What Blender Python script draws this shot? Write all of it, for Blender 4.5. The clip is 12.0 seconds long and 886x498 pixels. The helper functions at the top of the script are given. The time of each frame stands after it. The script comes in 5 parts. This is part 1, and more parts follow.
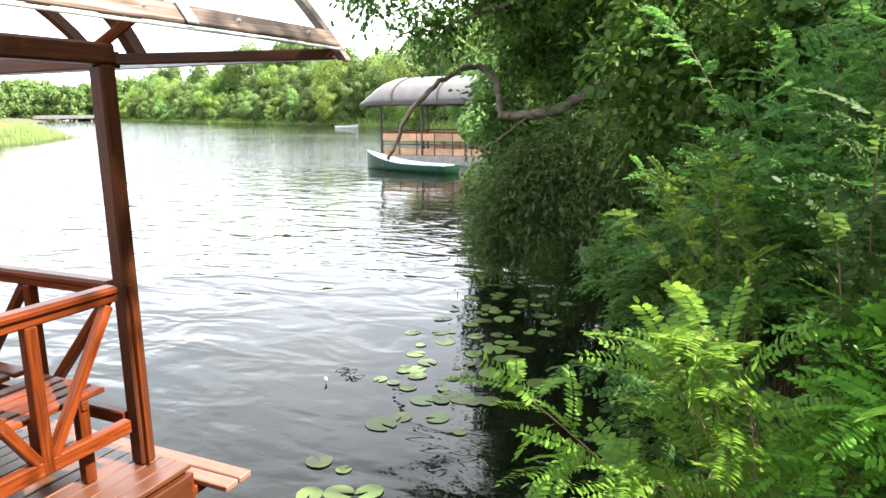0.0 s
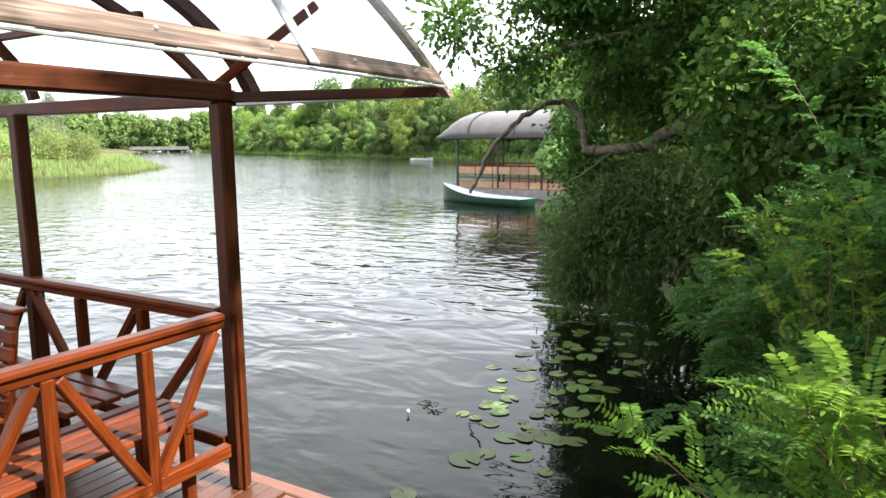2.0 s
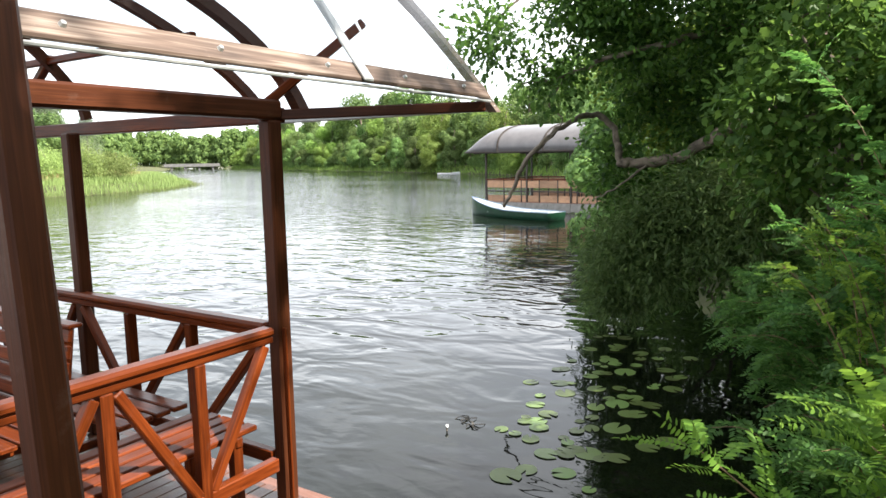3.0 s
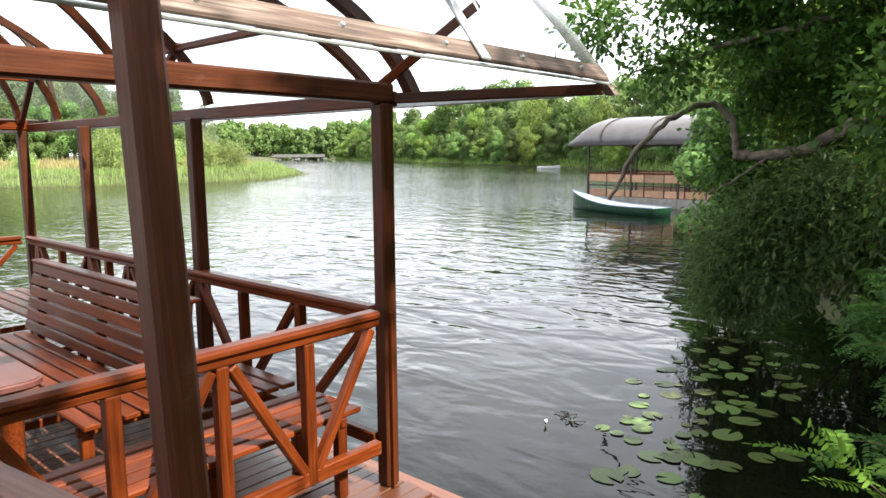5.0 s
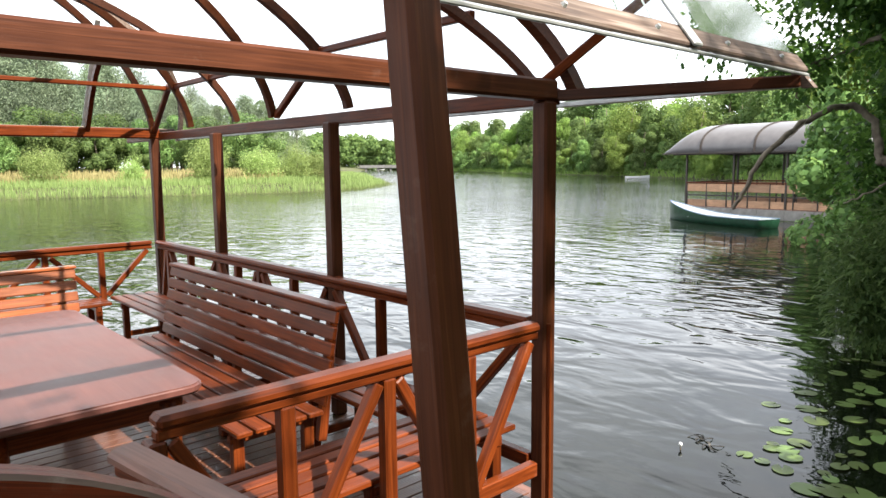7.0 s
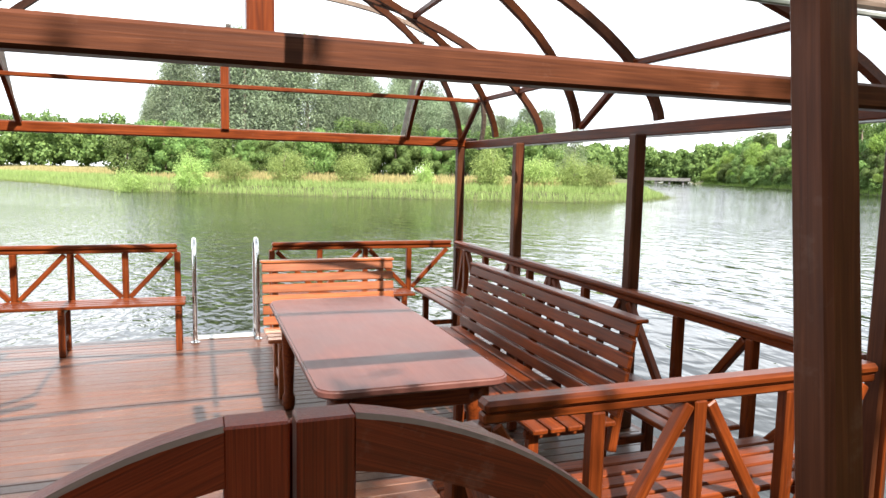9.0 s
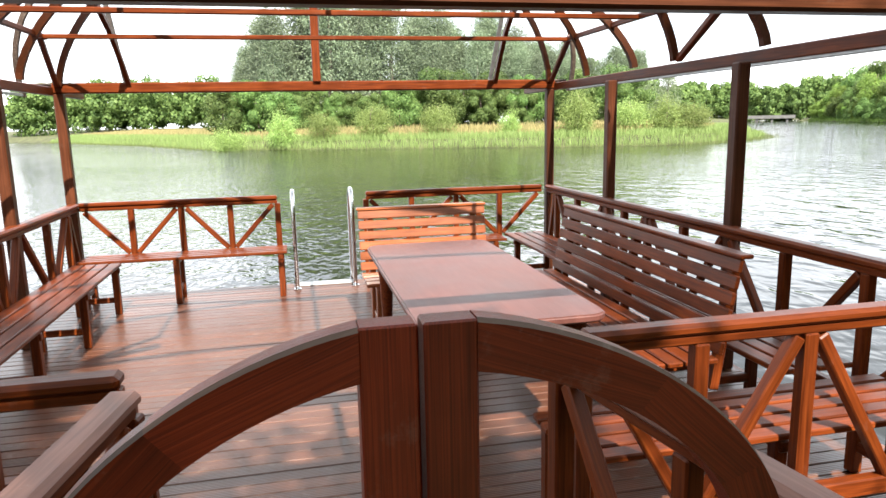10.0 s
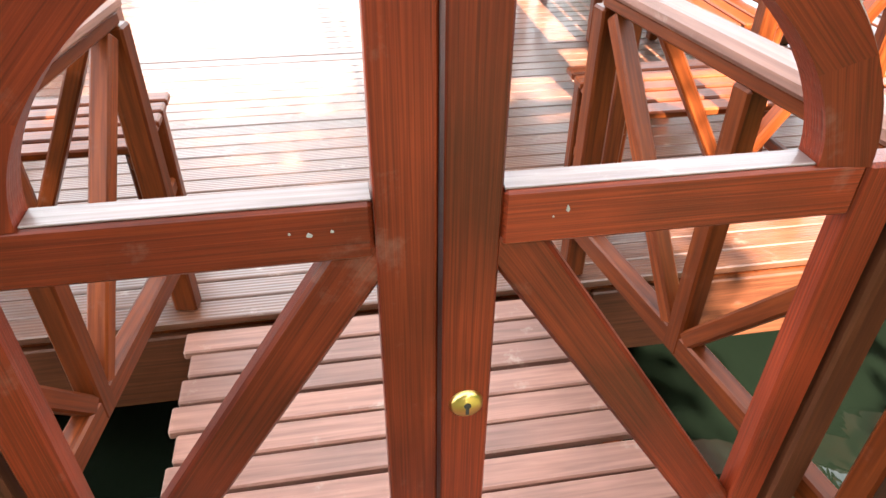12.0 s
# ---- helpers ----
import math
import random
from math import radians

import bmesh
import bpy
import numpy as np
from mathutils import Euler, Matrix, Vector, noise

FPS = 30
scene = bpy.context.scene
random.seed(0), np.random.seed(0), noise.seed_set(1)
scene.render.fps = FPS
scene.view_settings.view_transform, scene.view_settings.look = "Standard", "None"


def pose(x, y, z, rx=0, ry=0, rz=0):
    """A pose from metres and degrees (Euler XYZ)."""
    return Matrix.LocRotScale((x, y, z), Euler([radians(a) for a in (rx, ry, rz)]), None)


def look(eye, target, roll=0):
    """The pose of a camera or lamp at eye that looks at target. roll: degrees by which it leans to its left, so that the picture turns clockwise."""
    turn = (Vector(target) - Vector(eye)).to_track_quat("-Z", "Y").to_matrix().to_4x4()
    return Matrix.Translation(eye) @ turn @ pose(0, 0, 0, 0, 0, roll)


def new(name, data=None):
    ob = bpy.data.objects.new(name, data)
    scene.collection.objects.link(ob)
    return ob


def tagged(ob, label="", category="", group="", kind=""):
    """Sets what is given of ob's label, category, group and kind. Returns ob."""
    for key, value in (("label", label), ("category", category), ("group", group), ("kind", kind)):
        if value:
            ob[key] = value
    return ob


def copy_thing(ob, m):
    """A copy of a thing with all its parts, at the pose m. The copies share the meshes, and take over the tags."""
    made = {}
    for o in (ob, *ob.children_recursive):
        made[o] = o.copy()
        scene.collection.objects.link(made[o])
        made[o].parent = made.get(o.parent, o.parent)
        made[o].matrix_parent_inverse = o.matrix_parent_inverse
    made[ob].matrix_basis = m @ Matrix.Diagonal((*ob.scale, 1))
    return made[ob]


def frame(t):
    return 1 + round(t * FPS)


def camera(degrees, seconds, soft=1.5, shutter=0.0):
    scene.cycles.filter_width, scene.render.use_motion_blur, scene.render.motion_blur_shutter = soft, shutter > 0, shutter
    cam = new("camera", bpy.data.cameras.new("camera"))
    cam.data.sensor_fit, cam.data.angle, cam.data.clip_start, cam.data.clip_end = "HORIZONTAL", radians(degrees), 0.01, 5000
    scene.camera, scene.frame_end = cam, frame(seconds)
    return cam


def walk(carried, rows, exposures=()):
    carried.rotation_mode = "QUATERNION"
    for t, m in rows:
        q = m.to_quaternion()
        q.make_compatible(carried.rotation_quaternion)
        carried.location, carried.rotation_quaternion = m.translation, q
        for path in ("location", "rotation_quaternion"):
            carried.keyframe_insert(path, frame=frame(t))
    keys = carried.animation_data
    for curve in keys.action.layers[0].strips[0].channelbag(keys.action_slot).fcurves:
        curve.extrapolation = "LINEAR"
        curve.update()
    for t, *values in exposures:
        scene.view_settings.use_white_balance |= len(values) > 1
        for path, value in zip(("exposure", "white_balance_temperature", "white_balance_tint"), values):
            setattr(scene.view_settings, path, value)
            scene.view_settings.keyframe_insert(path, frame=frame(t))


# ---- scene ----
cam = camera(66.0, 12.0)
PATH = [
    (0, (2.762, -2.225, 1.73), (1.945, -0.443, 1.332), -0.7),
    (0.5, (2.733, -2.236, 1.747), (1.848, -0.479, 1.387), -0.8),
    (1, (2.712, -2.251, 1.747), (1.766, -0.518, 1.43), -1.0),
    (1.5, (2.688, -2.268, 1.747), (1.707, -0.551, 1.449), -0.9),
    (2, (2.639, -2.28, 1.746), (1.632, -0.579, 1.443), -0.4),
    (2.5, (2.589, -2.307, 1.741), (1.576, -0.605, 1.46), -0.7),
    (3, (2.556, -2.33, 1.748), (1.479, -0.665, 1.487), -1.0),
    (3.2, (2.551, -2.337, 1.75), (1.436, -0.696, 1.5), -0.8),
    (4.8, (2.495, -2.331, 1.722), (1.236, -0.801, 1.453), 0.4),
    (5, (2.47, -2.31, 1.71), (1.169, -0.817, 1.432), -0.4),
    (5.5, (2.371, -2.25, 1.709), (0.974, -0.845, 1.432), -1.0),
    (6, (2.279, -2.252, 1.7), (0.836, -0.889, 1.456), -0.7),
    (6.5, (2.158, -2.326, 1.69), (0.726, -0.95, 1.45), -0.9),
    (7, (2.065, -2.424, 1.671), (0.591, -1.094, 1.425), -0.6),
    (7.5, (2.019, -2.493, 1.674), (0.403, -1.344, 1.415), -0.2),
    (7.7, (2.006, -2.514, 1.678), (0.335, -1.446, 1.418), 0.2),
    (9.5, (2.043, -2.644, 1.666), (0.136, -2.098, 1.409), 0.2),
    (10, (2.054, -2.662, 1.627), (0.132, -2.245, 1.262), -1.2),
    (10.5, (2.026, -2.662, 1.56), (0.133, -2.345, 0.995), 0.7),
    (11, (1.989, -2.641, 1.491), (0.169, -2.37, 0.708), 1.6),
    (11.5, (1.955, -2.629, 1.442), (0.245, -2.365, 0.441), 0.2),
    (12, (1.911, -2.63, 1.393), (0.318, -2.353, 0.216), 0.6),
]
walk(cam, [(t, look(eye, target, roll)) for t, eye, target, roll in PATH],
     exposures=[(0, 1.85), (1.5, 1.42), (3, 1.18), (7.5, 1.12), (9.5, 1.2), (10.5, 1.5), (11.2, 2.42), (12, 3.25)])
# ---- world and sun ----
SUN_EL, SUN_AZ = 46.0, 4.0          # degrees; azimuth from +x towards +y
world = bpy.data.worlds.new("sky_world")
scene.world = world
world.use_nodes = True
wn, wl = world.node_tree.nodes, world.node_tree.links
bg = wn["Background"]
sky = wn.new("ShaderNodeTexSky")
sky.sky_type = "NISHITA"
sky.sun_disc = False
sky.sun_elevation = radians(SUN_EL)
sky.sun_rotation = radians(90 - SUN_AZ)
sky.air_density, sky.dust_density, sky.ozone_density = 1.0, 3.0, 1.0
wtc = wn.new("ShaderNodeTexCoord")
wmap = wn.new("ShaderNodeMapping")
wmap.inputs["Scale"].default_value = (1.0, 1.0, 2.6)
wnoise = wn.new("ShaderNodeTexNoise")
wnoise.inputs["Scale"].default_value = 2.2
wnoise.inputs["Detail"].default_value = 7
wnoise.inputs["Roughness"].default_value = 0.58
wramp = wn.new("ShaderNodeValToRGB")
wramp.color_ramp.elements[0].position = 0.36
wramp.color_ramp.elements[0].color = (0.5, 0.5, 0.5, 1)
wramp.color_ramp.elements[1].position = 0.62
wramp.color_ramp.elements[1].color = (1, 1, 1, 1)
wmix = wn.new("ShaderNodeMixRGB")
wmix.inputs["Color2"].default_value = (11.6, 11.9, 12.3, 1)
wl.new(wtc.outputs["Generated"], wmap.inputs["Vector"])
wl.new(wmap.outputs["Vector"], wnoise.inputs["Vector"])
wl.new(wnoise.outputs["Fac"], wramp.inputs["Fac"])
wl.new(wramp.outputs["Color"], wmix.inputs["Fac"])
wl.new(sky.outputs["Color"], wmix.inputs["Color1"])
wsep = wn.new("ShaderNodeSeparateXYZ")          # hazier and brighter towards the horizon
whaze = wn.new("ShaderNodeMapRange")
whaze.inputs["From Min"].default_value, whaze.inputs["From Max"].default_value = 0.0, 0.8
whaze.inputs["To Min"].default_value, whaze.inputs["To Max"].default_value = 1.95, 0.80
wscale = wn.new("ShaderNodeVectorMath")
wscale.operation = "SCALE"
wl.new(wtc.outputs["Generated"], wsep.inputs["Vector"])
wl.new(wsep.outputs["Z"], whaze.inputs["Value"])
wl.new(wmix.outputs["Color"], wscale.inputs[0])
wl.new(whaze.outputs["Result"], wscale.inputs["Scale"])
wl.new(wscale.outputs["Vector"], bg.inputs["Color"])
bg.inputs["Strength"].default_value = 0.078
sun_data = bpy.data.lights.new("sun", "SUN")
sun_data.energy, sun_data.angle, sun_data.color = 7.0, radians(0.6), (1.0, 0.93, 0.82)
sun = new("sun", sun_data)
_d = Vector((math.cos(radians(SUN_EL)) * math.cos(radians(SUN_AZ)), math.cos(radians(SUN_EL)) * math.sin(radians(SUN_AZ)), math.sin(radians(SUN_EL))))
sun.matrix_world = look((20, 5, 30), Vector((20, 5, 30)) - _d)

# ---- materials ----
def mat_new(name):
    m = bpy.data.materials.new(name)
    m.use_nodes = True
    return m, m.node_tree.nodes, m.node_tree.links, m.node_tree.nodes["Principled BSDF"]


def ramp(n, stops):
    r = n.new("ShaderNodeValToRGB")
    e = r.color_ramp.elements
    while len(e) < len(stops):
        e.new(0.5)
    for k, (p, c) in zip(e, stops):
        k.position, k.color = p, (*c, 1)
    return r


def wood(name, dark, mid, light, rough=0.32, grain=1.0, wear=0.0, coat=0.35, groove=0.0, blotchy=(0.78, 1.15)):
    """Stained, varnished boards: grain along local x, each board its own tone."""
    m, n, l, b = mat_new(name)
    tc, info = n.new("ShaderNodeTexCoord"), n.new("ShaderNodeObjectInfo")
    add = n.new("ShaderNodeVectorMath")
    add.operation = "MULTIPLY_ADD"
    add.inputs[1].default_value = (1, 1, 1)
    sc = n.new("ShaderNodeVectorMath")
    sc.operation = "SCALE"
    sc.inputs["Scale"].default_value = 37.0
    comb = n.new("ShaderNodeCombineXYZ")
    for k in "XYZ":
        l.new(info.outputs["Random"], comb.inputs[k])
    l.new(comb.outputs["Vector"], sc.inputs[0])
    l.new(tc.outputs["Object"], add.inputs[0])
    l.new(sc.outputs["Vector"], add.inputs[2])
    mp = n.new("ShaderNodeMapping")
    mp.inputs["Scale"].default_value = (1.6, 34.0 * grain, 34.0 * grain)
    l.new(add.outputs["Vector"], mp.inputs["Vector"])
    fine = n.new("ShaderNodeTexNoise")
    fine.inputs["Scale"].default_value = 2.2
    fine.inputs["Detail"].default_value = 6
    fine.inputs["Distortion"].default_value = 0.6
    l.new(mp.outputs["Vector"], fine.inputs["Vector"])
    broad = n.new("ShaderNodeTexNoise")
    broad.inputs["Scale"].default_value = 3.1
    broad.inputs["Detail"].default_value = 3
    l.new(add.outputs["Vector"], broad.inputs["Vector"])
    cr = ramp(n, [(0.28, dark), (0.5, mid), (0.72, light)])
    l.new(fine.outputs["Fac"], cr.inputs["Fac"])
    hsv = n.new("ShaderNodeHueSaturation")
    tone = n.new("ShaderNodeMapRange")
    tone.inputs["To Min"].default_value, tone.inputs["To Max"].default_value = 0.78, 1.22
    l.new(info.outputs["Random"], tone.inputs["Value"])
    blotch = n.new("ShaderNodeMapRange")
    blotch.inputs["From Min"].default_value, blotch.inputs["From Max"].default_value = 0.3, 0.7
    blotch.inputs["To Min"].default_value, blotch.inputs["To Max"].default_value = blotchy
    l.new(broad.outputs["Fac"], blotch.inputs["Value"])
    mul = n.new("ShaderNodeMath")
    mul.operation = "MULTIPLY"
    l.new(tone.outputs["Result"], mul.inputs[0])
    l.new(blotch.outputs["Result"], mul.inputs[1])
    l.new(mul.outputs["Value"], hsv.inputs["Value"])
    l.new(cr.outputs["Color"], hsv.inputs["Color"])
    last = hsv.outputs["Color"]
    if wear:
        wn_ = n.new("ShaderNodeTexNoise")
        wn_.inputs["Scale"].default_value = 9.0
        wn_.inputs["Detail"].default_value = 8
        wn_.inputs["Roughness"].default_value = 0.7
        l.new(add.outputs["Vector"], wn_.inputs["Vector"])
        wr = ramp(n, [(0.60, (0, 0, 0)), (0.72, (wear, wear, wear))])
        l.new(wn_.outputs["Fac"], wr.inputs["Fac"])
        mx = n.new("ShaderNodeMixRGB")
        mx.inputs["Color2"].default_value = (0.34, 0.27, 0.22, 1)
        l.new(wr.outputs["Color"], mx.inputs["Fac"])
        l.new(last, mx.inputs["Color1"])
        last = mx.outputs["Color"]
    l.new(last, b.inputs["Base Color"])
    rr = n.new("ShaderNodeMapRange")
    rr.inputs["To Min"].default_value, rr.inputs["To Max"].default_value = rough - 0.08, rough + 0.16
    l.new(broad.outputs["Fac"], rr.inputs["Value"])
    l.new(rr.outputs["Result"], b.inputs["Roughness"])
    b.inputs["Coat Weight"].default_value = coat
    b.inputs["Coat Roughness"].default_value = 0.22
    bp = n.new("ShaderNodeBump")
    bp.inputs["Strength"].default_value, bp.inputs["Distance"].default_value = 0.35, 0.002
    l.new(fine.outputs["Fac"], bp.inputs["Height"])
    l.new(bp.outputs["Normal"], b.inputs["Normal"])
    if groove:                                  # milled grooves along the board, 14 mm apart
        wv, gb = n.new("ShaderNodeTexWave"), n.new("ShaderNodeBump")
        wv.wave_type, wv.bands_direction = "BANDS", "Y"
        wv.inputs["Scale"].default_value = 22.4
        gb.inputs["Strength"].default_value, gb.inputs["Distance"].default_value = groove, 0.002
        l.new(tc.outputs["Object"], wv.inputs["Vector"])
        l.new(wv.outputs["Fac"], gb.inputs["Height"])
        l.new(bp.outputs["Normal"], gb.inputs["Normal"])
        l.new(gb.outputs["Normal"], b.inputs["Normal"])
    return m


def plain(name, color, rough=0.5, metal=0.0, scale=6.0, vary=0.15, bump=0.2, spec=0.5):
    m, n, l, b = mat_new(name)
    tc = n.new("ShaderNodeTexCoord")
    t = n.new("ShaderNodeTexNoise")
    t.inputs["Scale"].default_value, t.inputs["Detail"].default_value = scale, 6
    l.new(tc.outputs["Object"], t.inputs["Vector"])
    lo = tuple(c * (1 - vary) for c in color)
    hi = tuple(min(1, c * (1 + vary)) for c in color)
    cr = ramp(n, [(0.3, lo), (0.7, hi)])
    l.new(t.outputs["Fac"], cr.inputs["Fac"])
    l.new(cr.outputs["Color"], b.inputs["Base Color"])
    b.inputs["Roughness"].default_value, b.inputs["Metallic"].default_value = rough, metal
    b.inputs["Specular IOR Level"].default_value = spec
    if bump:
        bp = n.new("ShaderNodeBump")
        bp.inputs["Strength"].default_value, bp.inputs["Distance"].default_value = bump, 0.01
        l.new(t.outputs["Fac"], bp.inputs["Height"])
        l.new(bp.outputs["Normal"], b.inputs["Normal"])
    return m


def leafy(name, dark, light, trans=0.45, rough=0.52):
    """Leaves: each its own green, glossy above, letting light through."""
    m, n, l, b = mat_new(name)
    geo, info = n.new("ShaderNodeNewGeometry"), n.new("ShaderNodeObjectInfo")
    cr = ramp(n, [(0.0, dark), (0.6, tuple((a + c) / 2 for a, c in zip(dark, light))), (1.0, light)])
    l.new(geo.outputs["Random Per Island"], cr.inputs["Fac"])
    hsv = n.new("ShaderNodeHueSaturation")
    mr = n.new("ShaderNodeMapRange")
    mr.inputs["To Min"].default_value, mr.inputs["To Max"].default_value = 0.62, 1.38
    l.new(info.outputs["Random"], mr.inputs["Value"])
    mh = n.new("ShaderNodeMapRange")
    mh.inputs["To Min"].default_value, mh.inputs["To Max"].default_value = 0.485, 0.515
    l.new(info.outputs["Random"], mh.inputs["Value"])
    l.new(mr.outputs["Result"], hsv.inputs["Value"])
    l.new(mh.outputs["Result"], hsv.inputs["Hue"])
    l.new(cr.outputs["Color"], hsv.inputs["Color"])
    l.new(hsv.outputs["Color"], b.inputs["Base Color"])
    b.inputs["Roughness"].default_value = rough
    b.inputs["Specular IOR Level"].default_value = 0.22
    tr = n.new("ShaderNodeBsdfTranslucent")
    br = n.new("ShaderNodeHueSaturation")
    br.inputs["Hue"].default_value, br.inputs["Value"].default_value = 0.485, 1.7
    l.new(hsv.outputs["Color"], br.inputs["Color"])
    l.new(br.outputs["Color"], tr.inputs["Color"])
    mix = n.new("ShaderNodeMixShader")
    mix.inputs["Fac"].default_value = trans
    l.new(b.outputs["BSDF"], mix.inputs[1])
    l.new(tr.outputs["BSDF"], mix.inputs[2])
    l.new(mix.outputs["Shader"], n["Material Output"].inputs["Surface"])
    return m


def sheet_glass(name, tint, haze, rough=0.12):
    """Clear roofing sheet: lets most light through, a little milky, with a gloss."""
    m, n, l, b = mat_new(name)
    t = n.new("ShaderNodeBsdfTransparent")
    t.inputs["Color"].default_value = (*tint, 1)
    d = n.new("ShaderNodeBsdfTranslucent")
    d.inputs["Color"].default_value = (0.8, 0.82, 0.84, 1)
    g = n.new("ShaderNodeBsdfGlossy")
    g.inputs["Roughness"].default_value = rough
    tc, nz = n.new("ShaderNodeTexCoord"), n.new("ShaderNodeTexNoise")
    nz.inputs["Scale"].default_value, nz.inputs["Detail"].default_value = 3.0, 6
    l.new(tc.outputs["Object"], nz.inputs["Vector"])
    mr = n.new("ShaderNodeMapRange")
    mr.inputs["From Min"].default_value, mr.inputs["From Max"].default_value = 0.3, 0.75
    mr.inputs["To Min"].default_value, mr.inputs["To Max"].default_value = haze * 0.5, haze * 1.8
    l.new(nz.outputs["Fac"], mr.inputs["Value"])
    m1, m2 = n.new("ShaderNodeMixShader"), n.new("ShaderNodeMixShader")
    l.new(mr.outputs["Result"], m1.inputs["Fac"])
    l.new(t.outputs["BSDF"], m1.inputs[1])
    l.new(d.outputs["BSDF"], m1.inputs[2])
    fr = n.new("ShaderNodeFresnel")
    fr.inputs["IOR"].default_value = 1.05
    l.new(fr.outputs["Fac"], m2.inputs["Fac"])
    l.new(m1.outputs["Shader"], m2.inputs[1])
    l.new(g.outputs["BSDF"], m2.inputs[2])
    l.new(m2.outputs["Shader"], n["Material Output"].inputs["Surface"])
    return m


WOOD = wood("varnished_red_wood", (0.056, 0.0108, 0.0026), (0.104, 0.0206, 0.0044), (0.156, 0.0345, 0.0072), wear=0.08, coat=0.03)
# darker copy of the red wood: shade on posts, ribs and skirt as colour
SHADEDWOOD = wood("red_wood_in_shade", (0.040, 0.0115, 0.0050), (0.060, 0.018, 0.0074), (0.085, 0.027, 0.0110), rough=0.4, grain=1.4, wear=0.08, coat=0.03)
DECKWOOD = wood("varnished_deck_board", (0.068, 0.022, 0.0100), (0.090, 0.031, 0.0145), (0.116, 0.043, 0.0210), rough=0.36, wear=0.3, coat=0.3, groove=0.5)
RAMPWOOD = wood("faded_ramp_board", (0.145, 0.064, 0.044), (0.20, 0.090, 0.063), (0.255, 0.122, 0.088), rough=0.5, wear=0.5, coat=0.08)
GATEWOOD = wood("gate_wood", (0.066, 0.0082, 0.0028), (0.116, 0.0150, 0.0044), (0.172, 0.0250, 0.0070), rough=0.36, grain=4.2, wear=0.12, coat=0.12, blotchy=(0.58, 1.38))
GATEWOOD.node_tree.nodes["Principled BSDF"].inputs["Specular IOR Level"].default_value = 0.2
for m_ in (WOOD, SHADEDWOOD):
    m_.node_tree.nodes["Principled BSDF"].inputs["Specular IOR Level"].default_value = 0.16
# brighter copy of the red wood: the sun on one bench as colour
SUNLITWOOD = wood("red_wood_in_sun", (0.15, 0.038, 0.011), (0.225, 0.060, 0.017), (0.28, 0.085, 0.026), rough=0.3)
TABLEWOOD = wood("table_top_paint", (0.078, 0.028, 0.0225), (0.088, 0.032, 0.026), (0.099, 0.038, 0.030), rough=0.42, grain=0.4, coat=0.12)
WORN = wood("worn_pale_edge", (0.050, 0.026, 0.015), (0.075, 0.043, 0.027), (0.115, 0.075, 0.050), rough=0.6, wear=0.3, coat=0.0)
# faded varnish, paled further to carry the sky's sheen on rail tops
FADED_SHEEN = wood("faded_varnish_and_sky_sheen", (0.085, 0.050, 0.042), (0.13, 0.085, 0.075), (0.19, 0.14, 0.125), rough=0.4, grain=1.5, wear=0.4, coat=0.25)
OLDBOARD = wood("weathered_fascia", (0.055, 0.033, 0.024), (0.11, 0.072, 0.054), (0.22, 0.175, 0.145), rough=0.65, wear=0.6, coat=0.0)
ALU = plain("aluminium_strip", (0.42, 0.43, 0.43), rough=0.4, metal=0.6, scale=14, vary=0.25)
STEEL = plain("stainless_tube", (0.72, 0.73, 0.74), rough=0.14, metal=1.0, vary=0.05, bump=0)
BRASS = plain("brass", (0.62, 0.43, 0.14), rough=0.28, metal=1.0, scale=30)
DARK = plain("keyhole_dark", (0.02, 0.018, 0.015), rough=0.6)
SHEET = sheet_glass("polycarbonate", (0.75, 0.775, 0.79), 0.012)
BARK = plain("bark", (0.14, 0.115, 0.088), rough=0.9, scale=9, vary=0.55, bump=0.9)
TWIG = plain("red_twig", (0.12, 0.075, 0.035), rough=0.7, scale=9, vary=0.3)
SOIL = plain("bank_soil_and_grass", (0.070, 0.078, 0.030), rough=0.95, scale=0.9, vary=0.5, bump=0.6)
LEAF_OAK = leafy("oak_leaf", (0.021, 0.052, 0.011), (0.088, 0.168, 0.032), trans=0.5)
LEAF_WILLOW = leafy("willow_leaf", (0.066, 0.138, 0.041), (0.16, 0.265, 0.088), trans=0.5)
LEAF_LOCUST = leafy("locust_leaf", (0.032, 0.090, 0.020), (0.088, 0.185, 0.040), trans=0.5)
# locust green brightened: sunlight on the nearer shrubs put into the leaf colour
LEAF_SUNLIT = leafy("sunlit_locust_leaf", (0.080, 0.180, 0.025), (0.155, 0.290, 0.040), trans=0.5)
# lighter green that stands in for sun shining through the leaves
LEAF_BACKLIT = leafy("backlit_leaf", (0.065, 0.145, 0.020), (0.175, 0.285, 0.042), trans=0.55)
LEAF_MID = leafy("broad_green_leaf", (0.038, 0.095, 0.018), (0.11, 0.20, 0.040), trans=0.5)
# shore green lightened, with some distance haze put into the colour
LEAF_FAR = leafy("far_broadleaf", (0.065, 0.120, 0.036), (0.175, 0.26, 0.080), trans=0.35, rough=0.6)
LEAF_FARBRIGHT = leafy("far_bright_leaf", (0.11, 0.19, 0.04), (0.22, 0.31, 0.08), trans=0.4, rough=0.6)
# needles paled and greyed: the haze of distance is put into the colour
LEAF_PINE = leafy("hazed_pine_needles", (0.16, 0.205, 0.13), (0.25, 0.30, 0.185), trans=0.2, rough=0.7)
LEAF_PALE = leafy("pale_willow_leaf", (0.17, 0.25, 0.08), (0.29, 0.38, 0.13), trans=0.4, rough=0.6)
